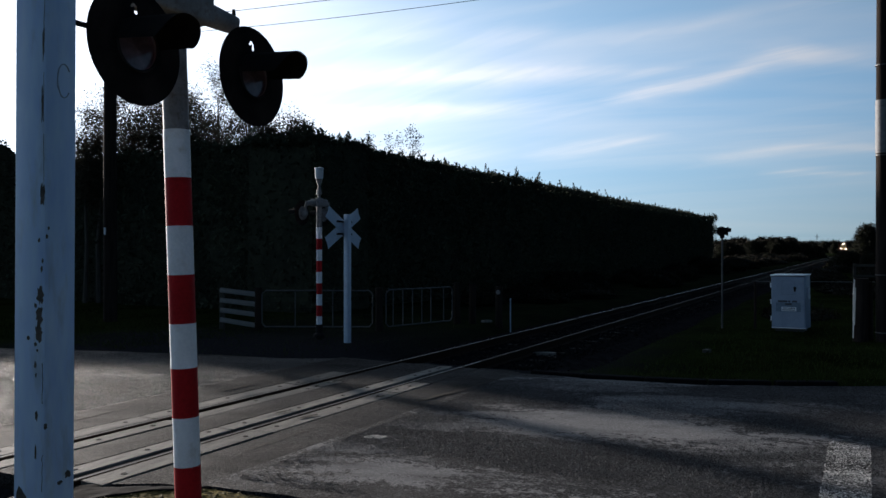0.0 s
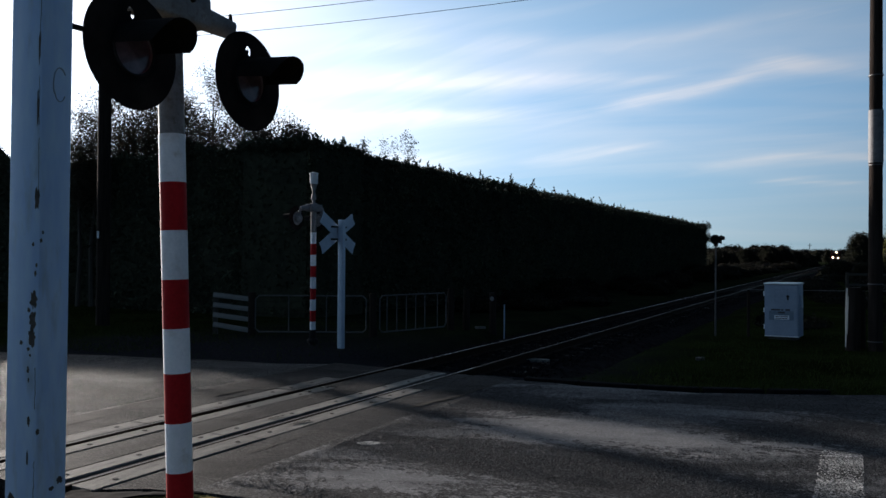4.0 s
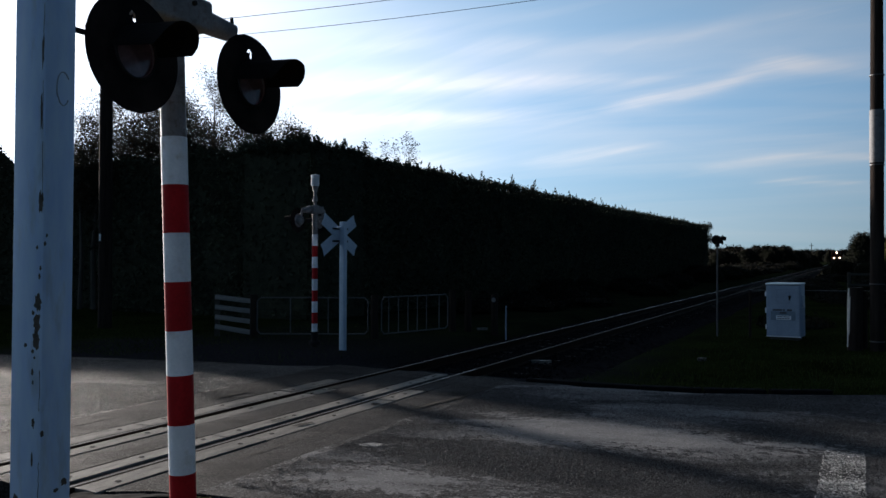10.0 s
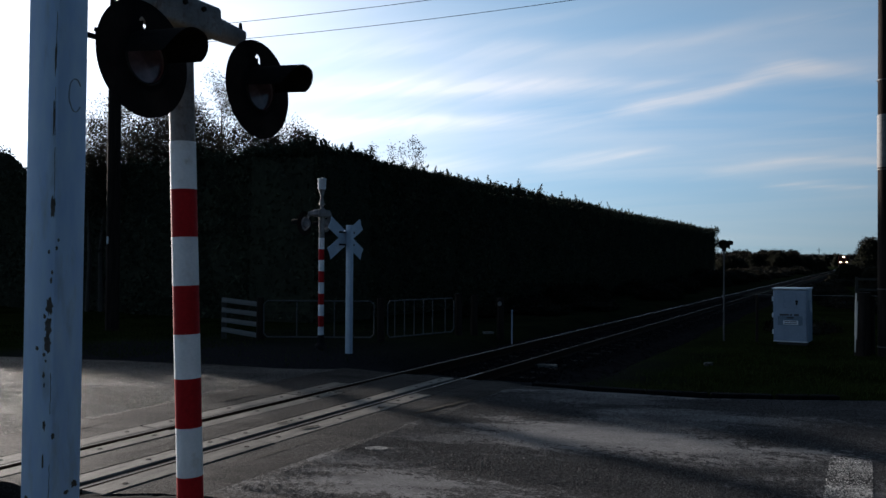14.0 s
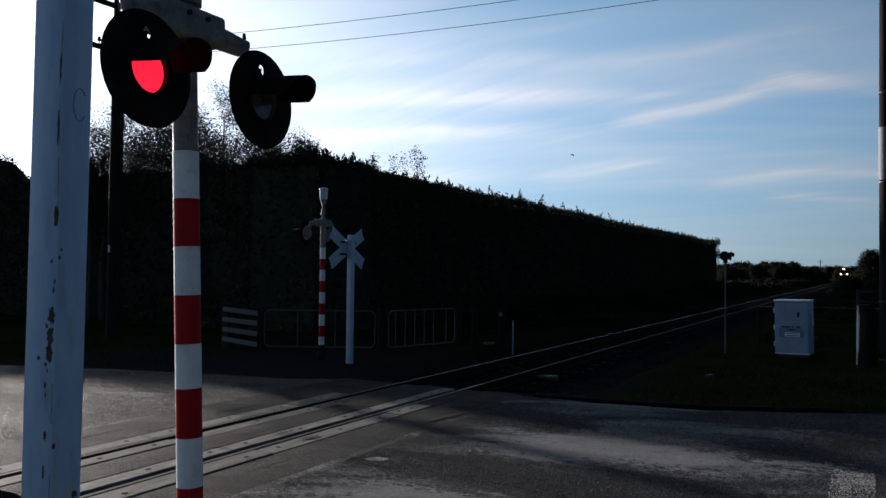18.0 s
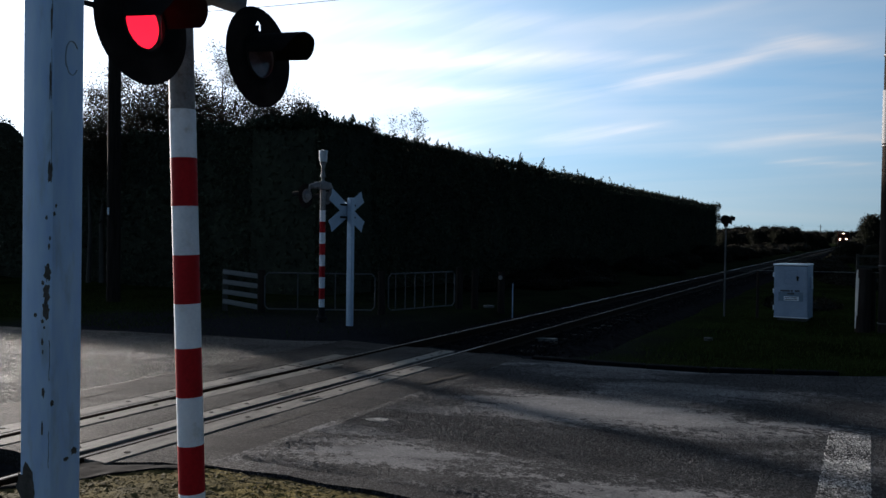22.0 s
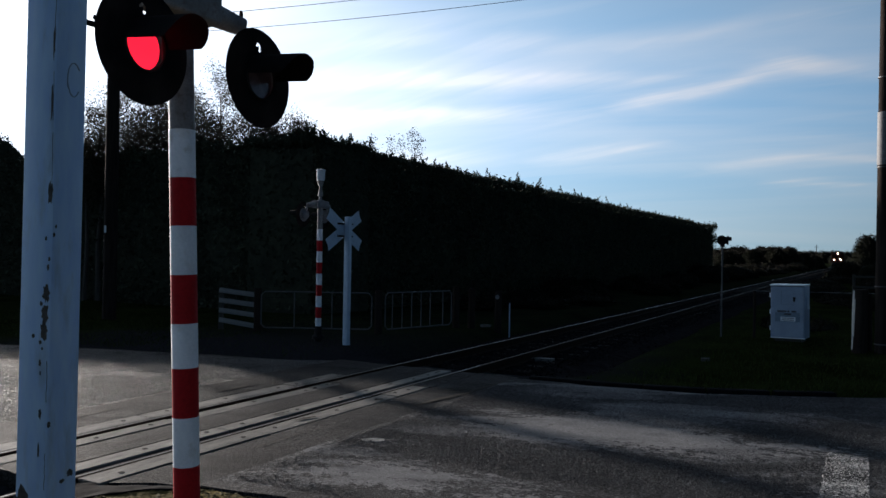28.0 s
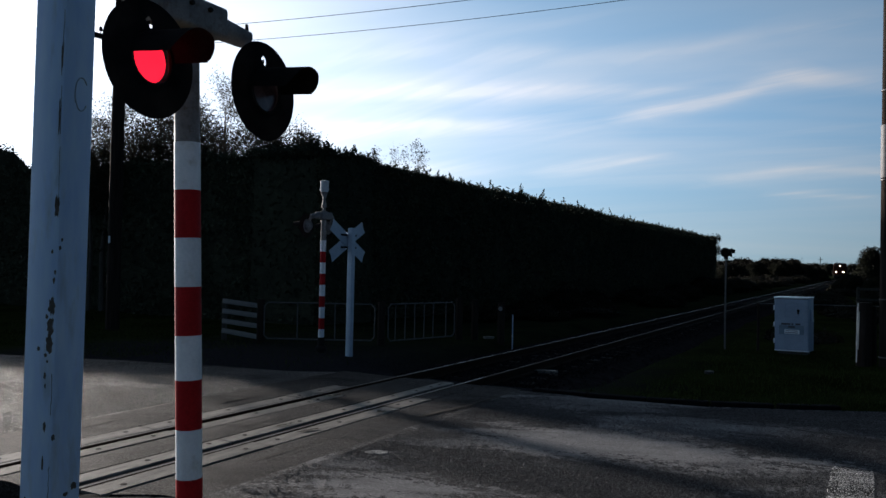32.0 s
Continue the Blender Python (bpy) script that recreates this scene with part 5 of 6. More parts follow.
build_pole(RIGHT_POLE, 0.25, 9.8, ((7.7, 1.1, 60), (8.4, 1.2, 60)), True)


def build_wire(a, b, sag):
    bm = BM()
    a, b = Vector(a), Vector(b)
    pts = []
    for k in range(25):
        f = k / 24
        p = a.lerp(b, f)
        p.z -= sag * 4 * f * (1 - f)
        pts.append(p)
    tube(bm, pts, [0.0065] * 25, 6)
    solo("overhead_wire", bm, M_BLACK, Matrix(), "thin black overhead wire between utility poles", "wire", "overhead wires")


for z0, z1, sag, off in ((7.30, 7.94, 0.24, 0.5), (7.32, 7.87, 0.24, -0.5)):
    build_wire(LEFT_POLE + Vector((off, off, z0)), RIGHT_POLE + Vector((off, off, z1)), sag)

# ---- trackside cabinet, indicator light, fences ----
def build_cabinet():
    cab = thing("relay_cabinet", pose(7.63, 17.15, 0.02, 0, -0.8, -35), "pale grey steel trackside relay cabinet on a plinth", "cabinet")
    w, d, h = 0.345, 0.265, 1.185

    def slab(name, x0, z0, x1, z1, y0, y1, material, parent, label="", bevel=0.0):
        bm = BM()
        box(bm, x0, -d - y1, z0, x1, -d - y0, z1, bevel)
        return part(name, bm, material, parent, label, soft=False)

    bm = BM()
    box(bm, -w, -d, 0.0, w, d, h - 0.05, 0.01, seg=2)
    part("body", bm, M_CAB, cab)
    bm = BM()
    box(bm, -w - 0.014, -d - 0.026, h - 0.05, w + 0.014, d + 0.014, h - 0.018, 0.008, seg=2)
    for vt in bm.verts:
        if vt.co.z > h - 0.03:
            vt.co.z += 0.022 * (1 - abs(vt.co.x) / (w + 0.014))
    # whiter than the body: the sun on the top is in the paint
    part("lid", bm, M_LID, cab, "low-pitched overhanging cabinet lid, white for its sunlit top")
    # the lid's shadow as a dark strip
    slab("lid_shadow_strip", -w + 0.01, h - 0.066, w - 0.01, h - 0.052, 0.0, 0.006, M_INK, cab, "dark strip painted as the shadow under the lid")
    door = slab("door", -w + 0.025, 0.035, w - 0.025, h - 0.075, 0.0005, 0.012, M_CAB, cab, "flush steel door", 0.004)
    for name, x0, z0, x1, z1 in (("seam", -0.125, 0.735, -0.121, 1.035), ("seam", 0.128, 0.735, 0.132, 1.035), ("seam", -0.125, 1.032, 0.132, 1.036), ("seam", -0.125, 0.733, 0.132, 0.737)):
        slab(name, x0, z0, x1, z1, 0.0122, 0.0145, M_CAB_SEAM, door, "dark seam of the access panel")
    bm = BM()
    lathe(bm, [(0.0, 0.03), (0.018, 0.03), (0.026, 0.022), (0.03, 0.012), (0.0, 0.012)], 14, "x", pose(0.135, -d, 0.875, 0, 0, -90))
    box(bm, 0.117, -d - 0.034, 0.8, 0.153, -d - 0.012, 0.88, 0.008)
    part("door_handle", bm, M_BLACK, door, "black drop handle with a round boss")
    plate = slab("notice_plate", -0.25, 0.36, 0.25, 0.56, 0.0125, 0.0155, M_SIGN, door, "blue-grey notice plate with unreadable lines")
    for x0, x1, z in ((-0.21, -0.02, 0.585), (-0.0, 0.04, 0.585), (0.08, 0.18, 0.585), (-0.07, 0.07, 0.525)):
        slab("text_bar", x0, z - 0.019, x1, z + 0.019, 0.0125 if z > 0.56 else 0.0157, 0.0175, M_INK, plate)
    slab("label", -0.14, 0.375, 0.16, 0.465, 0.0157, 0.018, M_WHITE, plate, "white label with fine print")
    for x0, x1, z in ((-0.12, -0.02, 0.44), (0.0, 0.13, 0.44), (-0.12, 0.13, 0.4)):
        slab("text_bar", x0, z - 0.008, x1, z + 0.008, 0.0182, 0.02, M_INK, plate)
    for z in (0.16, 0.52, 0.88):
        bm = BM()
        tube(bm, [(-w - 0.012, -d + 0.01, z), (-w - 0.012, -d + 0.01, z + 0.1)], [0.014, 0.014], 8)
        part("hinge", bm, M_WHITE, cab, "white barrel hinge")
    bm = BM()
    box(bm, w, -0.05, 0.70, w + 0.045, 0.0, 0.9, 0.008)
    tube(bm, [(w + 0.03, -0.025, 0.72), (w + 0.03, -0.025, 0.64)], [0.022, 0.026], 10)
    part("padlock_hasp", bm, M_WHITE, cab, "pale hasp with a padlock")
    slab("base_rim", -w - 0.004, 0.0, w + 0.004, 0.022, 0.0, 0.008, M_LID, cab, "bright bare lower rim")
    bm = BM()
    box(bm, -w + 0.06, -d + 0.05, -0.25, w - 0.06, d - 0.05, -0.002, 0.01)
    part("plinth", bm, M_CONC, cab, "low dark concrete plinth")


M_LID = mat("glossy_white_paint", (0.66, 0.68, 0.72), (0.76, 0.78, 0.82), 4.0, (0.2, 0.32), bump=0.05, fine=60)
M_SIGN = mat("notice_plate", (0.10, 0.145, 0.2), (0.15, 0.2, 0.26), 8, (0.4, 0.6), bump=0.05)
M_CAB_SEAM = mat("cabinet_seam", (0.10, 0.125, 0.17), (0.14, 0.17, 0.22), 20, (0.6, 0.8), bump=0.0)
M_INK = mat("dark_ink", (0.03, 0.03, 0.04), (0.06, 0.06, 0.07), 20, (0.5, 0.7), bump=0.0)
M_CONC = mat("concrete", (0.03, 0.03, 0.029), (0.05, 0.05, 0.048), 5, (0.8, 0.95), bump=0.5, fine=40)
build_cabinet()


def build_indicator():
    m = pose(6.24, 17.5, -0.02, 0, 0, 200)
    ind = thing("indicator_light", m, "slender trackside indicator light on a thin pole", "signal light")
    bm = BM()
    tube(bm, [(0, 0, -0.4), (0, 0, 2.05)], [0.019, 0.017], 12)
    part("pole", bm, M_GATE, ind, "thin dull steel pole")
    # two heads, one each way along the track
    vanes = []
    for yaw, y in ((221.6, 0.0), (-35.0, 0.0)):
        hm = pose(0, y, 2.15, 0, 0, yaw - 180)
        bm = BM()
        lathe(bm, [(0.0, -0.12), (0.06, -0.1), (0.09, 0.0), (0.108, 0.01), (0.108, 0.02), (0.0, 0.02)], 20, "x")
        head = part("head", bm, M_BLACK, ind, "black round lamp head", hm @ pose(0.1, 0, 0))
        part("hood", hood_mesh(0.092, 0.15 if yaw > 200 else 0.07), M_BLACK, head, "short black hood", pose(0.02, 0, 0))
        if yaw > 200:
            bm = BM()
            lathe(bm, [(0.047, 0.024), (0.032, 0.029), (0.0, 0.032)], 20, "x")
            part("lens", bm, M_WHITE_GLOW, head, "round white lens")
            bm = BM()
            lathe(bm, [(0.0, 0.003), (0.082, 0.0), (0.082, -0.003), (0.0, 0.0)], 20, "x", Matrix.Translation((0, 0, -0.08)))
            # added vane that hides the glowing lens while the lamp is off
            vanes.append(part("vane", bm, M_BLACK, head, "black cover added to blank the lens", pose(0.04, 0, 0.08)))
    bm = BM()
    tube(bm, [(0, 0, 2.0), (0, 0, 2.2)], [0.05, 0.05], 12)
    part("bracket", bm, M_BLACK, ind)
    return vanes


ind_vanes = build_indicator()


M_LIT_SAPWOOD = mat("sunlit_sapwood", (0.45, 0.43, 0.38), (0.7, 0.67, 0.6), 9, (0.7, 0.9), bump=0.6, fine=30, stretch=(3, 3, 0.3), grime=(0.2, 0.17, 0.14))


def fence_post(place, r, h, label, lean=(0, 0), material=None, split=False):
    bm = BM()
    pts, rad = [], []
    for k in range(7):
        f = k / 6
        pts.append((0.012 * noise.noise((f * 3, place[0], 0)), 0.012 * noise.noise((f * 3, place[1], 5)), -0.3 + (h + 0.3) * f))
        rad.append(r * (1.05 - 0.08 * f) * (1 + 0.06 * noise.noise((f * 6, place[0], 9))))
    tube(bm, pts, rad, 14)
    if not split:
        return solo("fence_post", bm, material or M_POSTWOOD, pose(*place, lean[0], lean[1], 0), label, "fence post", "fence posts")
    post = thing("fence_post", pose(*place, lean[0], lean[1], 0), label, "fence post", "fence posts")
    part("shaft", bm, material or M_POSTWOOD, post)
    # pale strips on the left: peeled wood, and the sunlit rim put into colour
    for ang, z0, z1, w in ((176, 0.05, h * 0.98, 0.026), (192, 0.3, h * 0.85, 0.02), (160, h * 0.3, h * 0.92, 0.02)):
        bm = BM()
        q, n = r * 0.98, 9
        c = [(q * math.cos(radians(ang)) + 0.008 * noise.noise((k, ang, 0)), q * math.sin(radians(ang)), z0 + (z1 - z0) * k / n) for k in range(n + 1)]
        tube(bm, c, [w * (0.55 + 0.5 * abs(noise.noise((k * 0.9, ang, 3)))) for k in range(n + 1)], 7)
        part("lit_sapwood_edge", bm, M_LIT_SAPWOOD, post, "pale peeled sapwood that also paints the sunlit rim")
    return post


fence_post((7.995, 15.0, -0.02), 0.13, 1.2, "thick weathered timber strainer post", (0, 1), M_POLE, True)
fence_post((8.29, 15.25, -0.02), 0.085, 1.12, "round weathered timber fence post", (0, -1), M_POLE, True)


def bar_between(name, a, b, r, material, label, category, group=""):
    bm = BM()
    tube(bm, [a, Vector(a).lerp(Vector(b), 0.5) + Vector((0, 0, -0.01)), b], [r, r, r], 6)
    return solo(name, bm, material, Matrix(), label, category, group)


for z in (1.02,):
    bar_between("fence_wire", (6.92, 17.35, z), (11.5, 17.2, z), 0.006, M_GALV, "thin fence wire strained between posts", "wire", "fence wires")
fence_post((6.92, 17.35, -0.03), 0.03, 1.05, "slim dark paddock fence post", material=M_POLE)


def build_rail_fence():
    f = thing("paddock_fence", pose(18.4, 35.0, -0.03, 0, 0, -12), "low timber post and rail paddock fence", "fence")
    for k in range(6):
        bm = BM()
        box(bm, k * 1.9 - 0.05, -0.05, -0.3, k * 1.9 + 0.05, 0.05, 1.12, 0.006)
        part("post", bm, M_POSTWOOD, f)
    for z in (0.55, 1.02):
        bm = BM()
        box(bm, -0.1, -0.09, z - 0.05, 9.6, -0.051, z + 0.05, 0.005)
        part("rail", bm, M_POSTWOOD, f)


build_rail_fence()


def build_tube_gate(a, b, h, bars, label):
    """A tubular steel farm gate from a to b."""
    a, b = Vector(a), Vector(b)
    ln = (b - a).length
    yaw = math.degrees(math.atan2(b.y - a.y, b.x - a.x))
    g = thing("farm_gate", pose(*a, 0, 0, yaw), label, "gate", "farm gates")
    bm = BM()
    c = 0.08
    loop = [(c, 0, 0.08), (ln - c, 0, 0.08), (ln, 0, 0.08 + c), (ln, 0, h - c), (ln - c, 0, h), (c, 0, h), (0, 0, h - c), (0, 0, 0.08 + c), (c, 0, 0.08)]
    tube(bm, loop, [0.016] * len(loop), 8, False)
    part("gate_frame", bm, M_GATE, g)
    for f in bars:
        bm = BM()
        tube(bm, [(ln * f, 0, 0.08), (ln * f, 0, h)], [0.013, 0.013], 8)
        part("upright", bm, M_GATE, g)
    for k in range(5):
        bm = BM()
        z = 0.08 + (h - 0.08) * (k + 1) / 6
        tube(bm, [(0, 0, z), (ln, 0, z)], [0.0035, 0.0035], 6)
        part("wire_bar", bm, M_BLACK, g)


build_tube_gate((-4.16, 18.0, -0.13), (-1.62, 18.0, -0.13), 0.91, (0.3, 0.64), "tubular galvanised farm gate, closed")
build_tube_gate((-1.31, 18.0, -0.13), (0.23, 19.6, -0.13), 0.92, (0.1, 0.24, 0.38, 0.52, 0.66, 0.86), "smaller galvanised farm gate beside the track")
for p, h in (((-1.47, 18.0, -0.15), 1.0), ((0.35, 19.7, -0.15), 1.05), ((0.75, 19.9, -0.15), 1.0), ((1.40, 19.6, -0.15), 0.95), ((-4.25, 18.05, -0.15), 1.0)):
    fence_post(p, 0.09, h, "dark round gate post", material=M_POLE)


bm = BM()
lathe(bm, [(0.0, 0.006), (0.05, 0.006), (0.055, 0.0), (0.0, -0.004)], 16, "x", pose(0, 0, 0, 0, 0, 250))
solo("reflector", bm, M_GALV, pose(1.37, 19.5, 0.66), "small pale round reflector on a gate post", "reflector")


def build_board_fence():
    f = thing("board_fence", pose(-5.15, 18.1, -0.13, 0, 0, -3), "short whitewashed timber board fence, slightly skewed", "fence")
    for x in (0.03, 0.88):
        bm = BM()
        box(bm, x - 0.05, 0.0, -0.3, x + 0.05, 0.1, 0.97, 0.008)
        part("post", bm, M_POSTWOOD, f)
    for z, t in ((0.92, -6.5), (0.69, -6.5), (0.46, -7.0), (0.24, -9.0)):
        bm = BM()
        box(bm, 0, -0.03, -0.055, 0.93, 0, 0.055, 0.006)
        part("board", bm, M_BOARD, f, "", pose(0, 0, z, 0, -t, 0))


M_BOARD = mat("whitewashed_board", (0.14, 0.132, 0.128), (0.25, 0.24, 0.23), 4, (0.7, 0.9), bump=0.5, fine=30, stretch=(0.3, 3, 3), grime=(0.2, 0.18, 0.16))
build_board_fence()

bm = BM()
box(bm, -0.015, -0.01, -0.3, 0.015, 0.01, 0.66, 0.003)
solo("marker_stake", bm, M_SCRAPE, pose(1.62, 18.8, -0.1, 0, 0, 10), "thin white trackside marker stake", "stake")


def build_slab(place, sx, sy, yaw, label, material=None, thick=0.08):
    bm = BM()
    k = 12
    top = []
    for i in range(k):
        a = 2 * math.pi * i / k
        q = 0.8 + 0.35 * random.random()
        top.append(bm.verts.new((sx * q * math.cos(a), sy * q * math.sin(a), 0.03 + 0.012 * random.random())))
    f = bm.faces.new(top)
    r = bmesh.ops.extrude_face_region(bm, geom=[f])
    bmesh.ops.translate(bm, vec=(0, 0, -thick), verts=[v for v in r["geom"] if isinstance(v, bmesh.types.BMVert)])
    bmesh.ops.recalc_face_normals(bm, faces=bm.faces)
    solo("broken_slab", bm, material or M_STRIP, pose(*place, 0, 0, yaw), label, "slab", "broken slabs", soft=False)


build_slab((1.83, 14.05, -0.150), 0.2, 0.13, 8, "small pale broken slab lying beside the track", thick=0.045)
build_slab((1.1, 19.6, -0.08), 0.15, 0.08, 20, "pale flat stone lying by the fence", thick=0.05)
build_slab((4.52, 13.44, ground_height(13.97, -2.42) + 0.005), 0.1, 0.07, 40, "small grey stone lying in the grass", M_CONC, thick=0.06)

# ---- road markings and patches ----
def build_marks():
    for (u, v), (lu, lv) in (((6.28, -0.13), (1.67, 0.165)),):
        bm = BM()
        n = 12
        prev = None
        for k in range(n + 1):
            vv = v - lv + 2 * lv * k / n
            row = [bm.verts.new((vv, u + s * (lu + 0.01 * noise.noise((k, s, 0))), -0.003)) for s in (-1, 0, 1)]
            if prev:
                for p, q, r, s in zip(prev, row, row[1:], prev[1:]):
                    bm.faces.new((p, q, r, s))
            prev = row
        bmesh.ops.recalc_face_normals(bm, faces=bm.faces)
        solo("limit_line", bm, M_LINE, BASE, "worn white limit line across the near lane", "road marking", kind="structure", soft=False)


build_marks()
# pale scrap of paint on the seal
build_slab((-0.63, 7.28, -0.037), 0.11, 0.075, 10, "pale flake of old paint on the road", M_FLAKE)


def build_verge():
    """Mossy gravel beside the road at the foot of the near signal."""
    us, vs = steps(-3, 4.5, 1.6, 4.4, 0.05), steps(-5.2, 6, -5.15, -0.6, 0.05)

    def top(u, v):
        edge = road_near(v) - u
        clumps = max(0.0, noise.noise((u * 2.3, v * 2.3, 7))) * (0.5 + noise.noise((u * 8, v * 8, 2)))
        z = -0.02 + 0.05 * min(1, max(0, edge) / 1.5) + 0.03 * noise.noise((u * 1.1, v * 1.1, 0)) * min(1, max(0, edge)) + (0.045 * clumps + 0.010 * noise.noise((u * 7, v * 7, 0)) + 0.009 * noise.noise((u * 17, v * 17, 4))) * min(1, max(0.1, edge * 4))
        if edge < 0.05:
            z = -0.035
        if v < -5.1:
            z -= 0.05
        rim = 1 - min(u + 3, 6 - v) / 2.2 + 0.6 * noise.noise((u * 0.7, v * 0.7, 6))
        return z - 0.16 * max(0.0, min(1.0, rim))

    verts = [(v, u, top(u, v)) for u in us for v in vs]
    n = len(vs)
    faces = [(i * n + j, i * n + j + 1, (i + 1) * n + j + 1, (i + 1) * n + j) for i in range(len(us) - 1) for j in range(n - 1)]
    me = raw("verge", verts, faces, M_MOSS)
    smooth(me, 180)
    ob = new("verge", me)
    ob.matrix_basis = BASE
    tagged(ob, "mossy gravel verge at the foot of the signal", "ground", kind="structure")
    # black patch painted in for the shadow where the verge runs down to the rails
    bm, prev = BM(), None
    for i in range(30):
        v = -5.18 + i * 0.95 / 29
        far = road_near(v) + 0.02
        near = far - 0.08 - 0.9 * max(0.0, (-4.25 - v) / 0.9) ** 1.3 + 0.09 * noise.noise((v * 6, 3, 0))
        row = []
        for k in range(12):
            u = near + (far - near) * k / 11
            row.append(bm.verts.new((v, u, top(u, v) + (0.012 if 0 < k else -0.01))))
        if prev:
            for p, q, r, t in zip(prev, prev[1:], row[1:], row):
                bm.faces.new((p, q, r, t))
        prev = row
    bmesh.ops.recalc_face_normals(bm, faces=bm.faces)
    solo("shade_patch", bm, M_SHADE_BLACK, BASE, "black patch standing in for shadow at the edge of the crossing", "ground", kind="structure")
    rng = np.random.default_rng(8)
    verts, faces = [], []
    tet = np.array([(1, 1, 1), (1, -1, -1), (-1, 1, -1), (-1, -1, 1), (0, 0, 1.3), (0, 0, -1.3)])
    tf = [(0, 1, 4), (0, 4, 2), (0, 2, 1), (3, 4, 1), (3, 2, 4), (3, 1, 2)]
    for i in range(26000):
        v = rng.uniform(-5.1, 0.4)
        u = road_near(v) + 0.03 - 2.4 * rng.random() ** 1.3
        s = rng.gamma(1.7, 0.0027) + 0.0016
        rot = Euler(rng.uniform(0, 6.3, 3)).to_matrix()
        z = top(u, v) + s * 0.1
        o = len(verts)
        for p in tet:
            q = rot @ Vector(p * s * rng.uniform(0.6, 1.2, 3))
            verts.append((v + q.x, u + q.y, z + q.z * 0.3))
        faces += [tuple(o + k for k in f) for f in tf]
    ob = new("gravel", raw("gravel", verts, faces, M_GRAVEL))
    ob.matrix_basis = BASE
    tagged(ob, "loose mossy gravel on the verge", "gravel", kind="stuff")


build_verge()


def build_grass():
    rng = np.random.default_rng(31)
    verts, faces = [], []
    n = 0
    while n < 42000:
        r = rng.random()
        if r < 0.55:
            v, u = rng.uniform(-4.0, 9), 10.4 + rng.exponential(4.5)
        elif r < 0.9:
            v, u = rng.uniform(-22, -7.6), 9.4 + rng.exponential(3.5)
        else:
            v, u = rng.uniform(-4.0, 3), 4.1 - rng.exponential(1.2)
        if u > 40 or (u > 9 and u < road_far(v) + 0.1) or -8.0 < v < -3.7 or (-11.5 < v < -2.9 and u > 9 and rng.random() < 0.85) or (u < 9 and rng.random() < 0.5) or u < 0.4:
            n += 1
            continue
        h = rng.uniform(0.03, 0.10) * (1 if u > 9 else 0.35) * (0.6 + 0.8 * (noise.noise((u * 0.8, v * 0.8, 0)) + 0.4))
        z = ground_height(u, v) if u > 9 else 0.0
        a = rng.uniform(0, 6.28)
        dx, dy = math.cos(a) * 0.006, math.sin(a) * 0.006
        lx, ly = rng.normal(0, 0.5, 2) * h
        o = len(verts)
        verts += [(v - dx, u - dy, z), (v + dx, u + dy, z), (v + lx, u + ly, z + h)]
        faces.append((o, o + 1, o + 2))
        n += 1
    ob = new("grass", raw("grass", verts, faces, M_GRASS))
    ob.matrix_basis = BASE
    tagged(ob, "short dark green grass on the verges", "grass", kind="stuff")


build_grass()

# ---- train ----
M_LOCO = mat("loco_paint", (0.02, 0.007, 0.005), (0.03, 0.011, 0.008), 2, (0.8, 0.95), bump=0.1, spec=0.03)
M_LOCO_DARK = mat("loco_dark", (0.01, 0.01, 0.0105), (0.02, 0.02, 0.02), 2, (0.8, 0.95), bump=0.1, spec=0.03)


def build_train():
    t = thing("locomotive", BASE @ pose(sum(RAIL_V) / 2, 255, 0), "dark locomotive with three lit headlamps on the track", "locomotive")
    bm = BM()
    box(bm, -1.3, 0.0, 0.95, 1.3, 14.0, 3.0, 0.15, seg=2)
    box(bm, -1.25, 1.6, 2.9, 1.25, 4.4, 3.6, 0.2, seg=2)
    part("body", bm, M_LOCO, t)
    bm = BM()
    box(bm, -1.1, 0.4, 0.25, 1.1, 13.6, 1.0, 0.06)
    part("underframe", bm, M_LOCO_DARK, t)
    bm = BM()
    box(bm, -1.25, -0.25, 0.15, 1.25, 0.05, 1.0, 0.08)
    part("cowcatcher", bm, M_LOCO_DARK, t)
    for x in (-0.6, 0.6):
        bm = BM()
        box(bm, x - 0.42, 1.55, 3.0, x + 0.42, 1.62, 3.45, 0.03)
        part("windscreen", bm, M_BLACK, t, "dark windscreen")
    for y in (1.5, 3.2, 10.8, 12.5):
        for v in RAIL_V:
            bm = BM()
            x = v - sum(RAIL_V) / 2
            lathe(bm, [(0.0, x - 0.06), (0.46, x - 0.06), (0.46, x + 0.06), (0.0, x + 0.06)], 24, "x", Matrix.Translation((0, y, 0.46)))
            part("wheel", bm, M_LOCO_DARK, t)
    for x, z, r in ((-0.7, 1.62, 0.1), (0.7, 1.62, 0.1), (0.0, 3.1, 0.1)):
        bm = BM()
        y = 1.52 if z > 3 else -0.02
        tube(bm, [(x, y + 0.1, z), (x, y - 0.02, z)], [r + 0.03, r + 0.03], 16)
        case = part("lamp_case", bm, M_LOCO_DARK, t)
        bm = BM()
        tube(bm, [(x, y - 0.02, z), (x, y - 0.06, z)], [r, r * 0.8], 16)
        part("headlamp", bm, M_HEAD_GLOW, case, "glowing warm headlamp")
    return t


train = build_train()


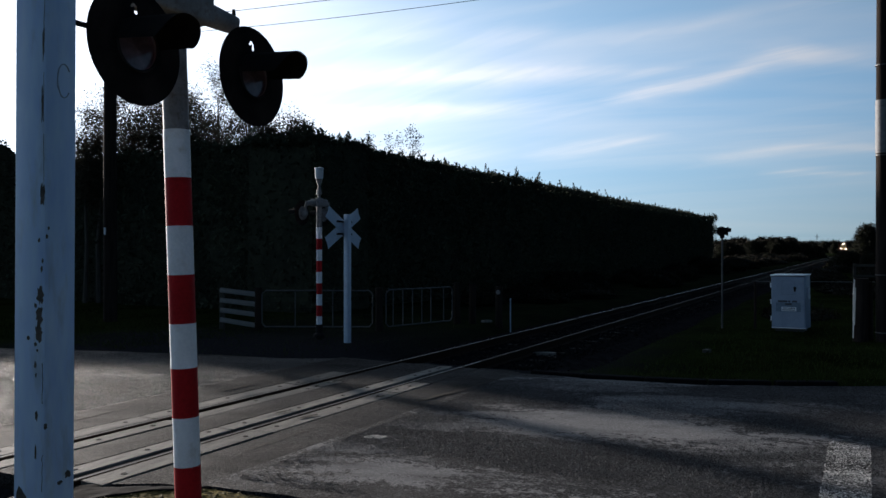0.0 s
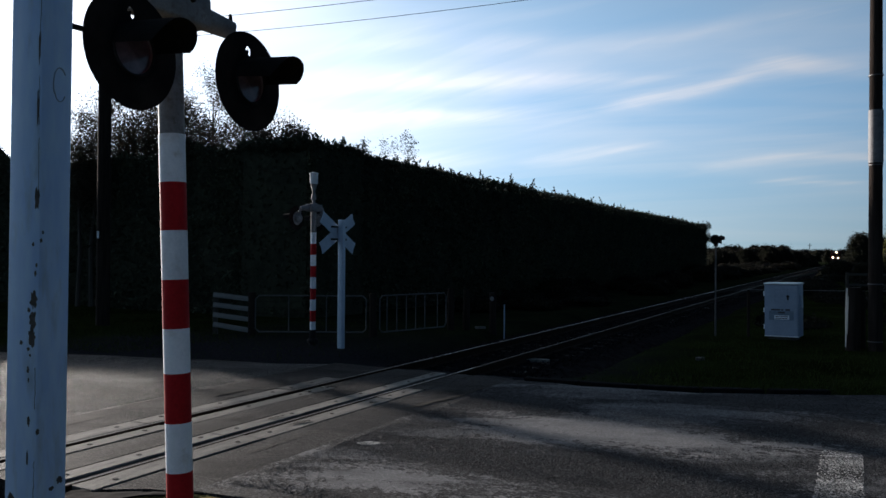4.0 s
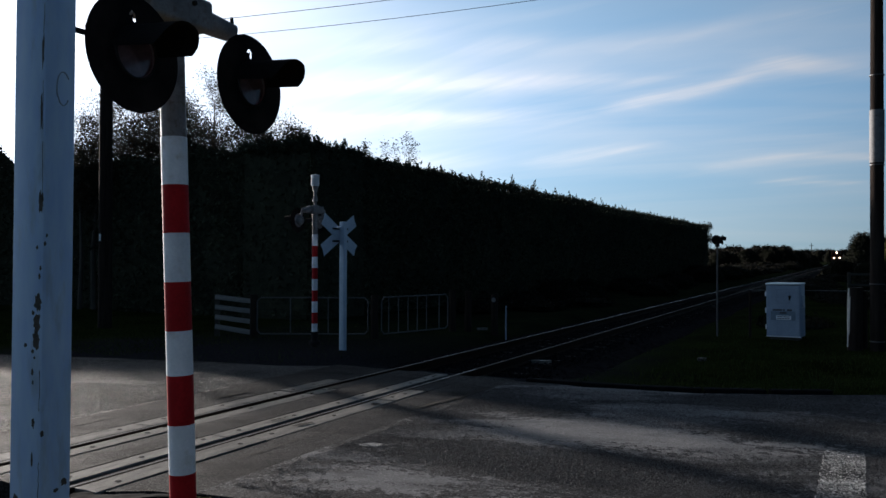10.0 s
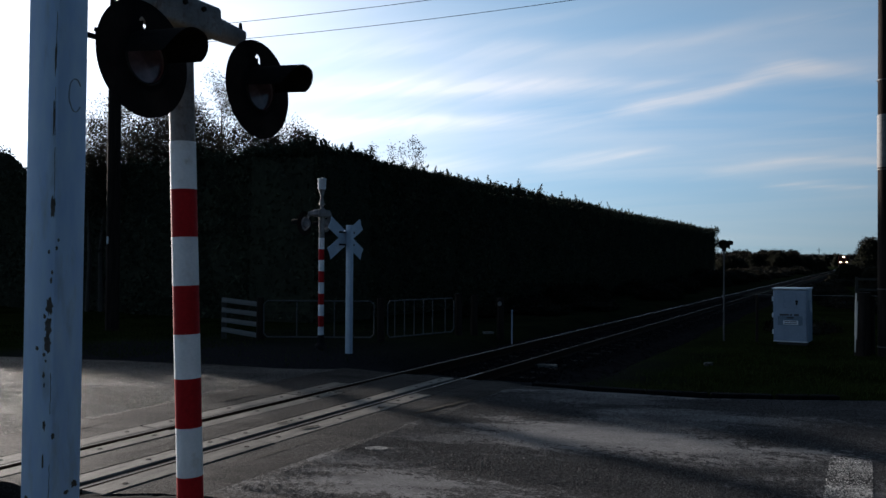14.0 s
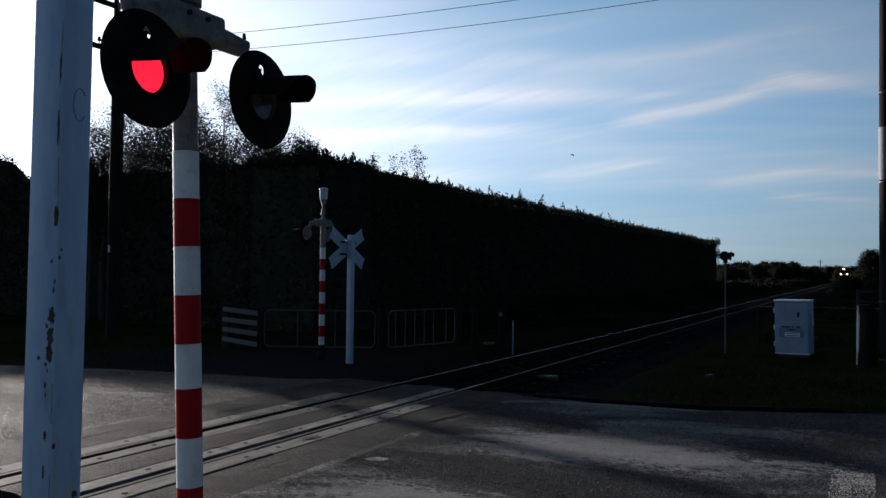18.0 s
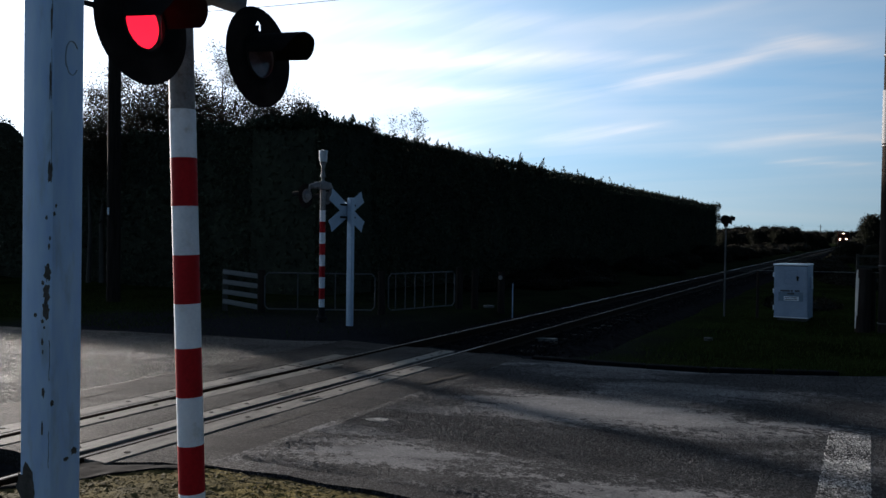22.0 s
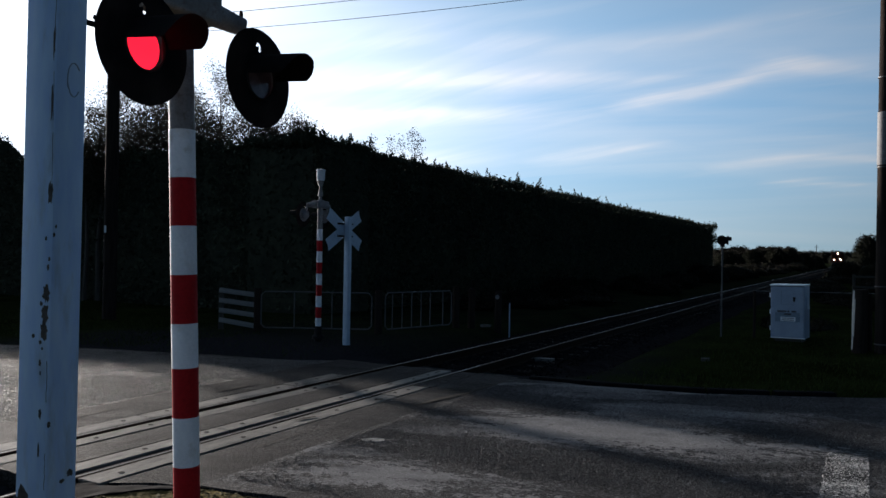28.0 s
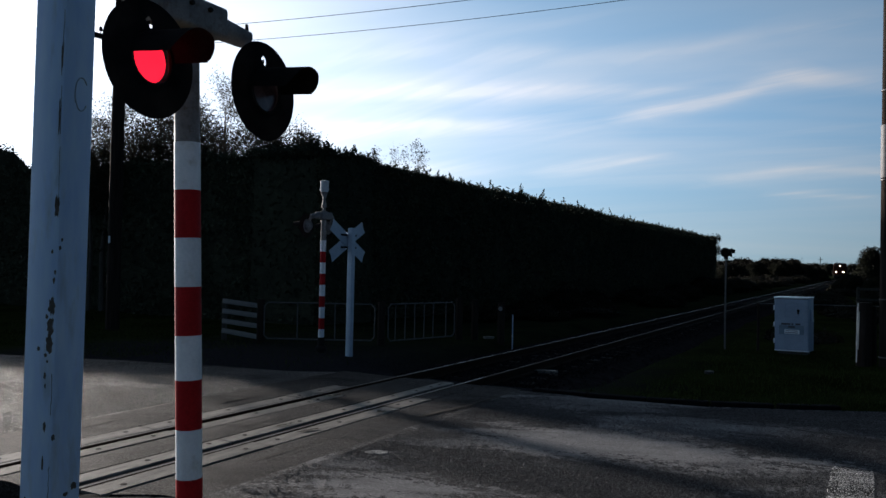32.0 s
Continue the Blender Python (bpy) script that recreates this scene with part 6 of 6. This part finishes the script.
# ---- what moves ----
def build_bird():
    """A small dark bird; its wings are hinged at the shoulders."""
    b = thing("bird", pose(8.0, 50.0, 9.2, 0, 0, 215), "small dark bird in fast flight above the hedge", "bird")
    bm = BM()
    tube(bm, [(0, -0.10, 0.0), (0, -0.05, 0.005), (0, 0.0, 0.0), (0, 0.06, 0.0), (0, 0.09, 0.01), (0, 0.12, 0.008), (0, 0.135, 0.004)], [0.008, 0.024, 0.034, 0.03, 0.02, 0.018, 0.004], 10)
    part("body", bm, M_BLACK, b)
    bm = BM()
    box(bm, -0.02, -0.17, -0.004, 0.02, -0.08, 0.004, 0.003)
    part("tail", bm, M_BLACK, b)
    wings = []
    for s in (-1, 1):
        bm = BM()
        rows = [((s * x, y0, 0.004), (s * x, y1, 0.0)) for x, y0, y1 in ((0.0, 0.05, -0.05), (0.07, 0.065, -0.055), (0.13, 0.045, -0.05), (0.19, -0.03, -0.07))]
        vs = [[bm.verts.new(p) for p in r] for r in rows]
        for p, q in zip(vs, vs[1:]):
            bm.faces.new((p[0], p[1], q[1], q[0]))
        bmesh.ops.solidify(bm, geom=bm.faces[:], thickness=0.006)
        bmesh.ops.recalc_face_normals(bm, faces=bm.faces)
        wings.append((part("wing", bm, M_BLACK, b, "", pose(s * 0.02, 0.02, 0.015)), s))
    return b, wings


bird, bird_wings = build_bird()


def motions():
    # the bird rises over the hedge and passes towards the near side of the track
    walk(bird, [(t, pose(8.0 + 10.9 * (t - 18), 50.0 - 15.6 * (t - 18), 9.2 - 1.3 * max(0.0, min(t, 20.0) - 18), 0, 0, 215)) for t in (0.0, 8.0, 16.0, 17.0, 17.5, 18.0, 18.5, 19.0, 19.5, 20.0, 24.0, 32.0)])
    for wing, s in bird_wings:
        rest = wing.matrix_basis.copy()
        beats = [(17.4 + 0.1 * k, rest @ pose(0, 0, 0, 0, -s * (38 if k % 2 else -28), 0)) for k in range(22)]
        walk(wing, [(0.0, rest)] + beats + [(32.0, rest)])

    # the train rolls slowly towards the crossing
    rows = []
    for k in range(17):
        t = 2.0 * k
        rows.append((t, BASE @ pose(sum(RAIL_V) / 2, 255 - 1.1 * t - 0.025 * t * t, 0)))
    walk(train, rows)

    # the lamps flash in turn: added shutters slide apart; the indicator has an added hinged vane
    begin, period, on = 18.14, 0.669, 0.34

    def vane_rows(vane, lit, open_m):
        rest = vane.matrix_basis.copy()
        rows = [(0.0, rest)]
        for a, b in lit:
            if b - a < 0.1:
                continue
            rows += [(a - 0.025, rest), (a + 0.024, open_m)]
            if b < 32.0:
                rows += [(b - 0.025, open_m), (b + 0.024, rest)]
        rows.append((32.0, rows[-1][1]))
        walk(vane, rows)

    second = [(begin + k * period, begin + k * period + on) for k in range(21)]
    first = [(a - (period - on), a) for a, b in second] + [(second[-1][1], 32.2)]
    first[0] = (17.85, begin)
    for pair in (near_vanes, far_vanes):
        for leaves, lit in zip(pair, (first, second)):
            for leaf, side in leaves:
                vane_rows(leaf, lit, leaf.matrix_basis @ pose(0, side * 0.104, 0))
    for v in ind_vanes:
        vane_rows(v, [(a + 0.07, b + 0.14) for a, b in second if b < 31.8], v.matrix_basis @ pose(0, 0, 0, 0, -84, 0))


motions()
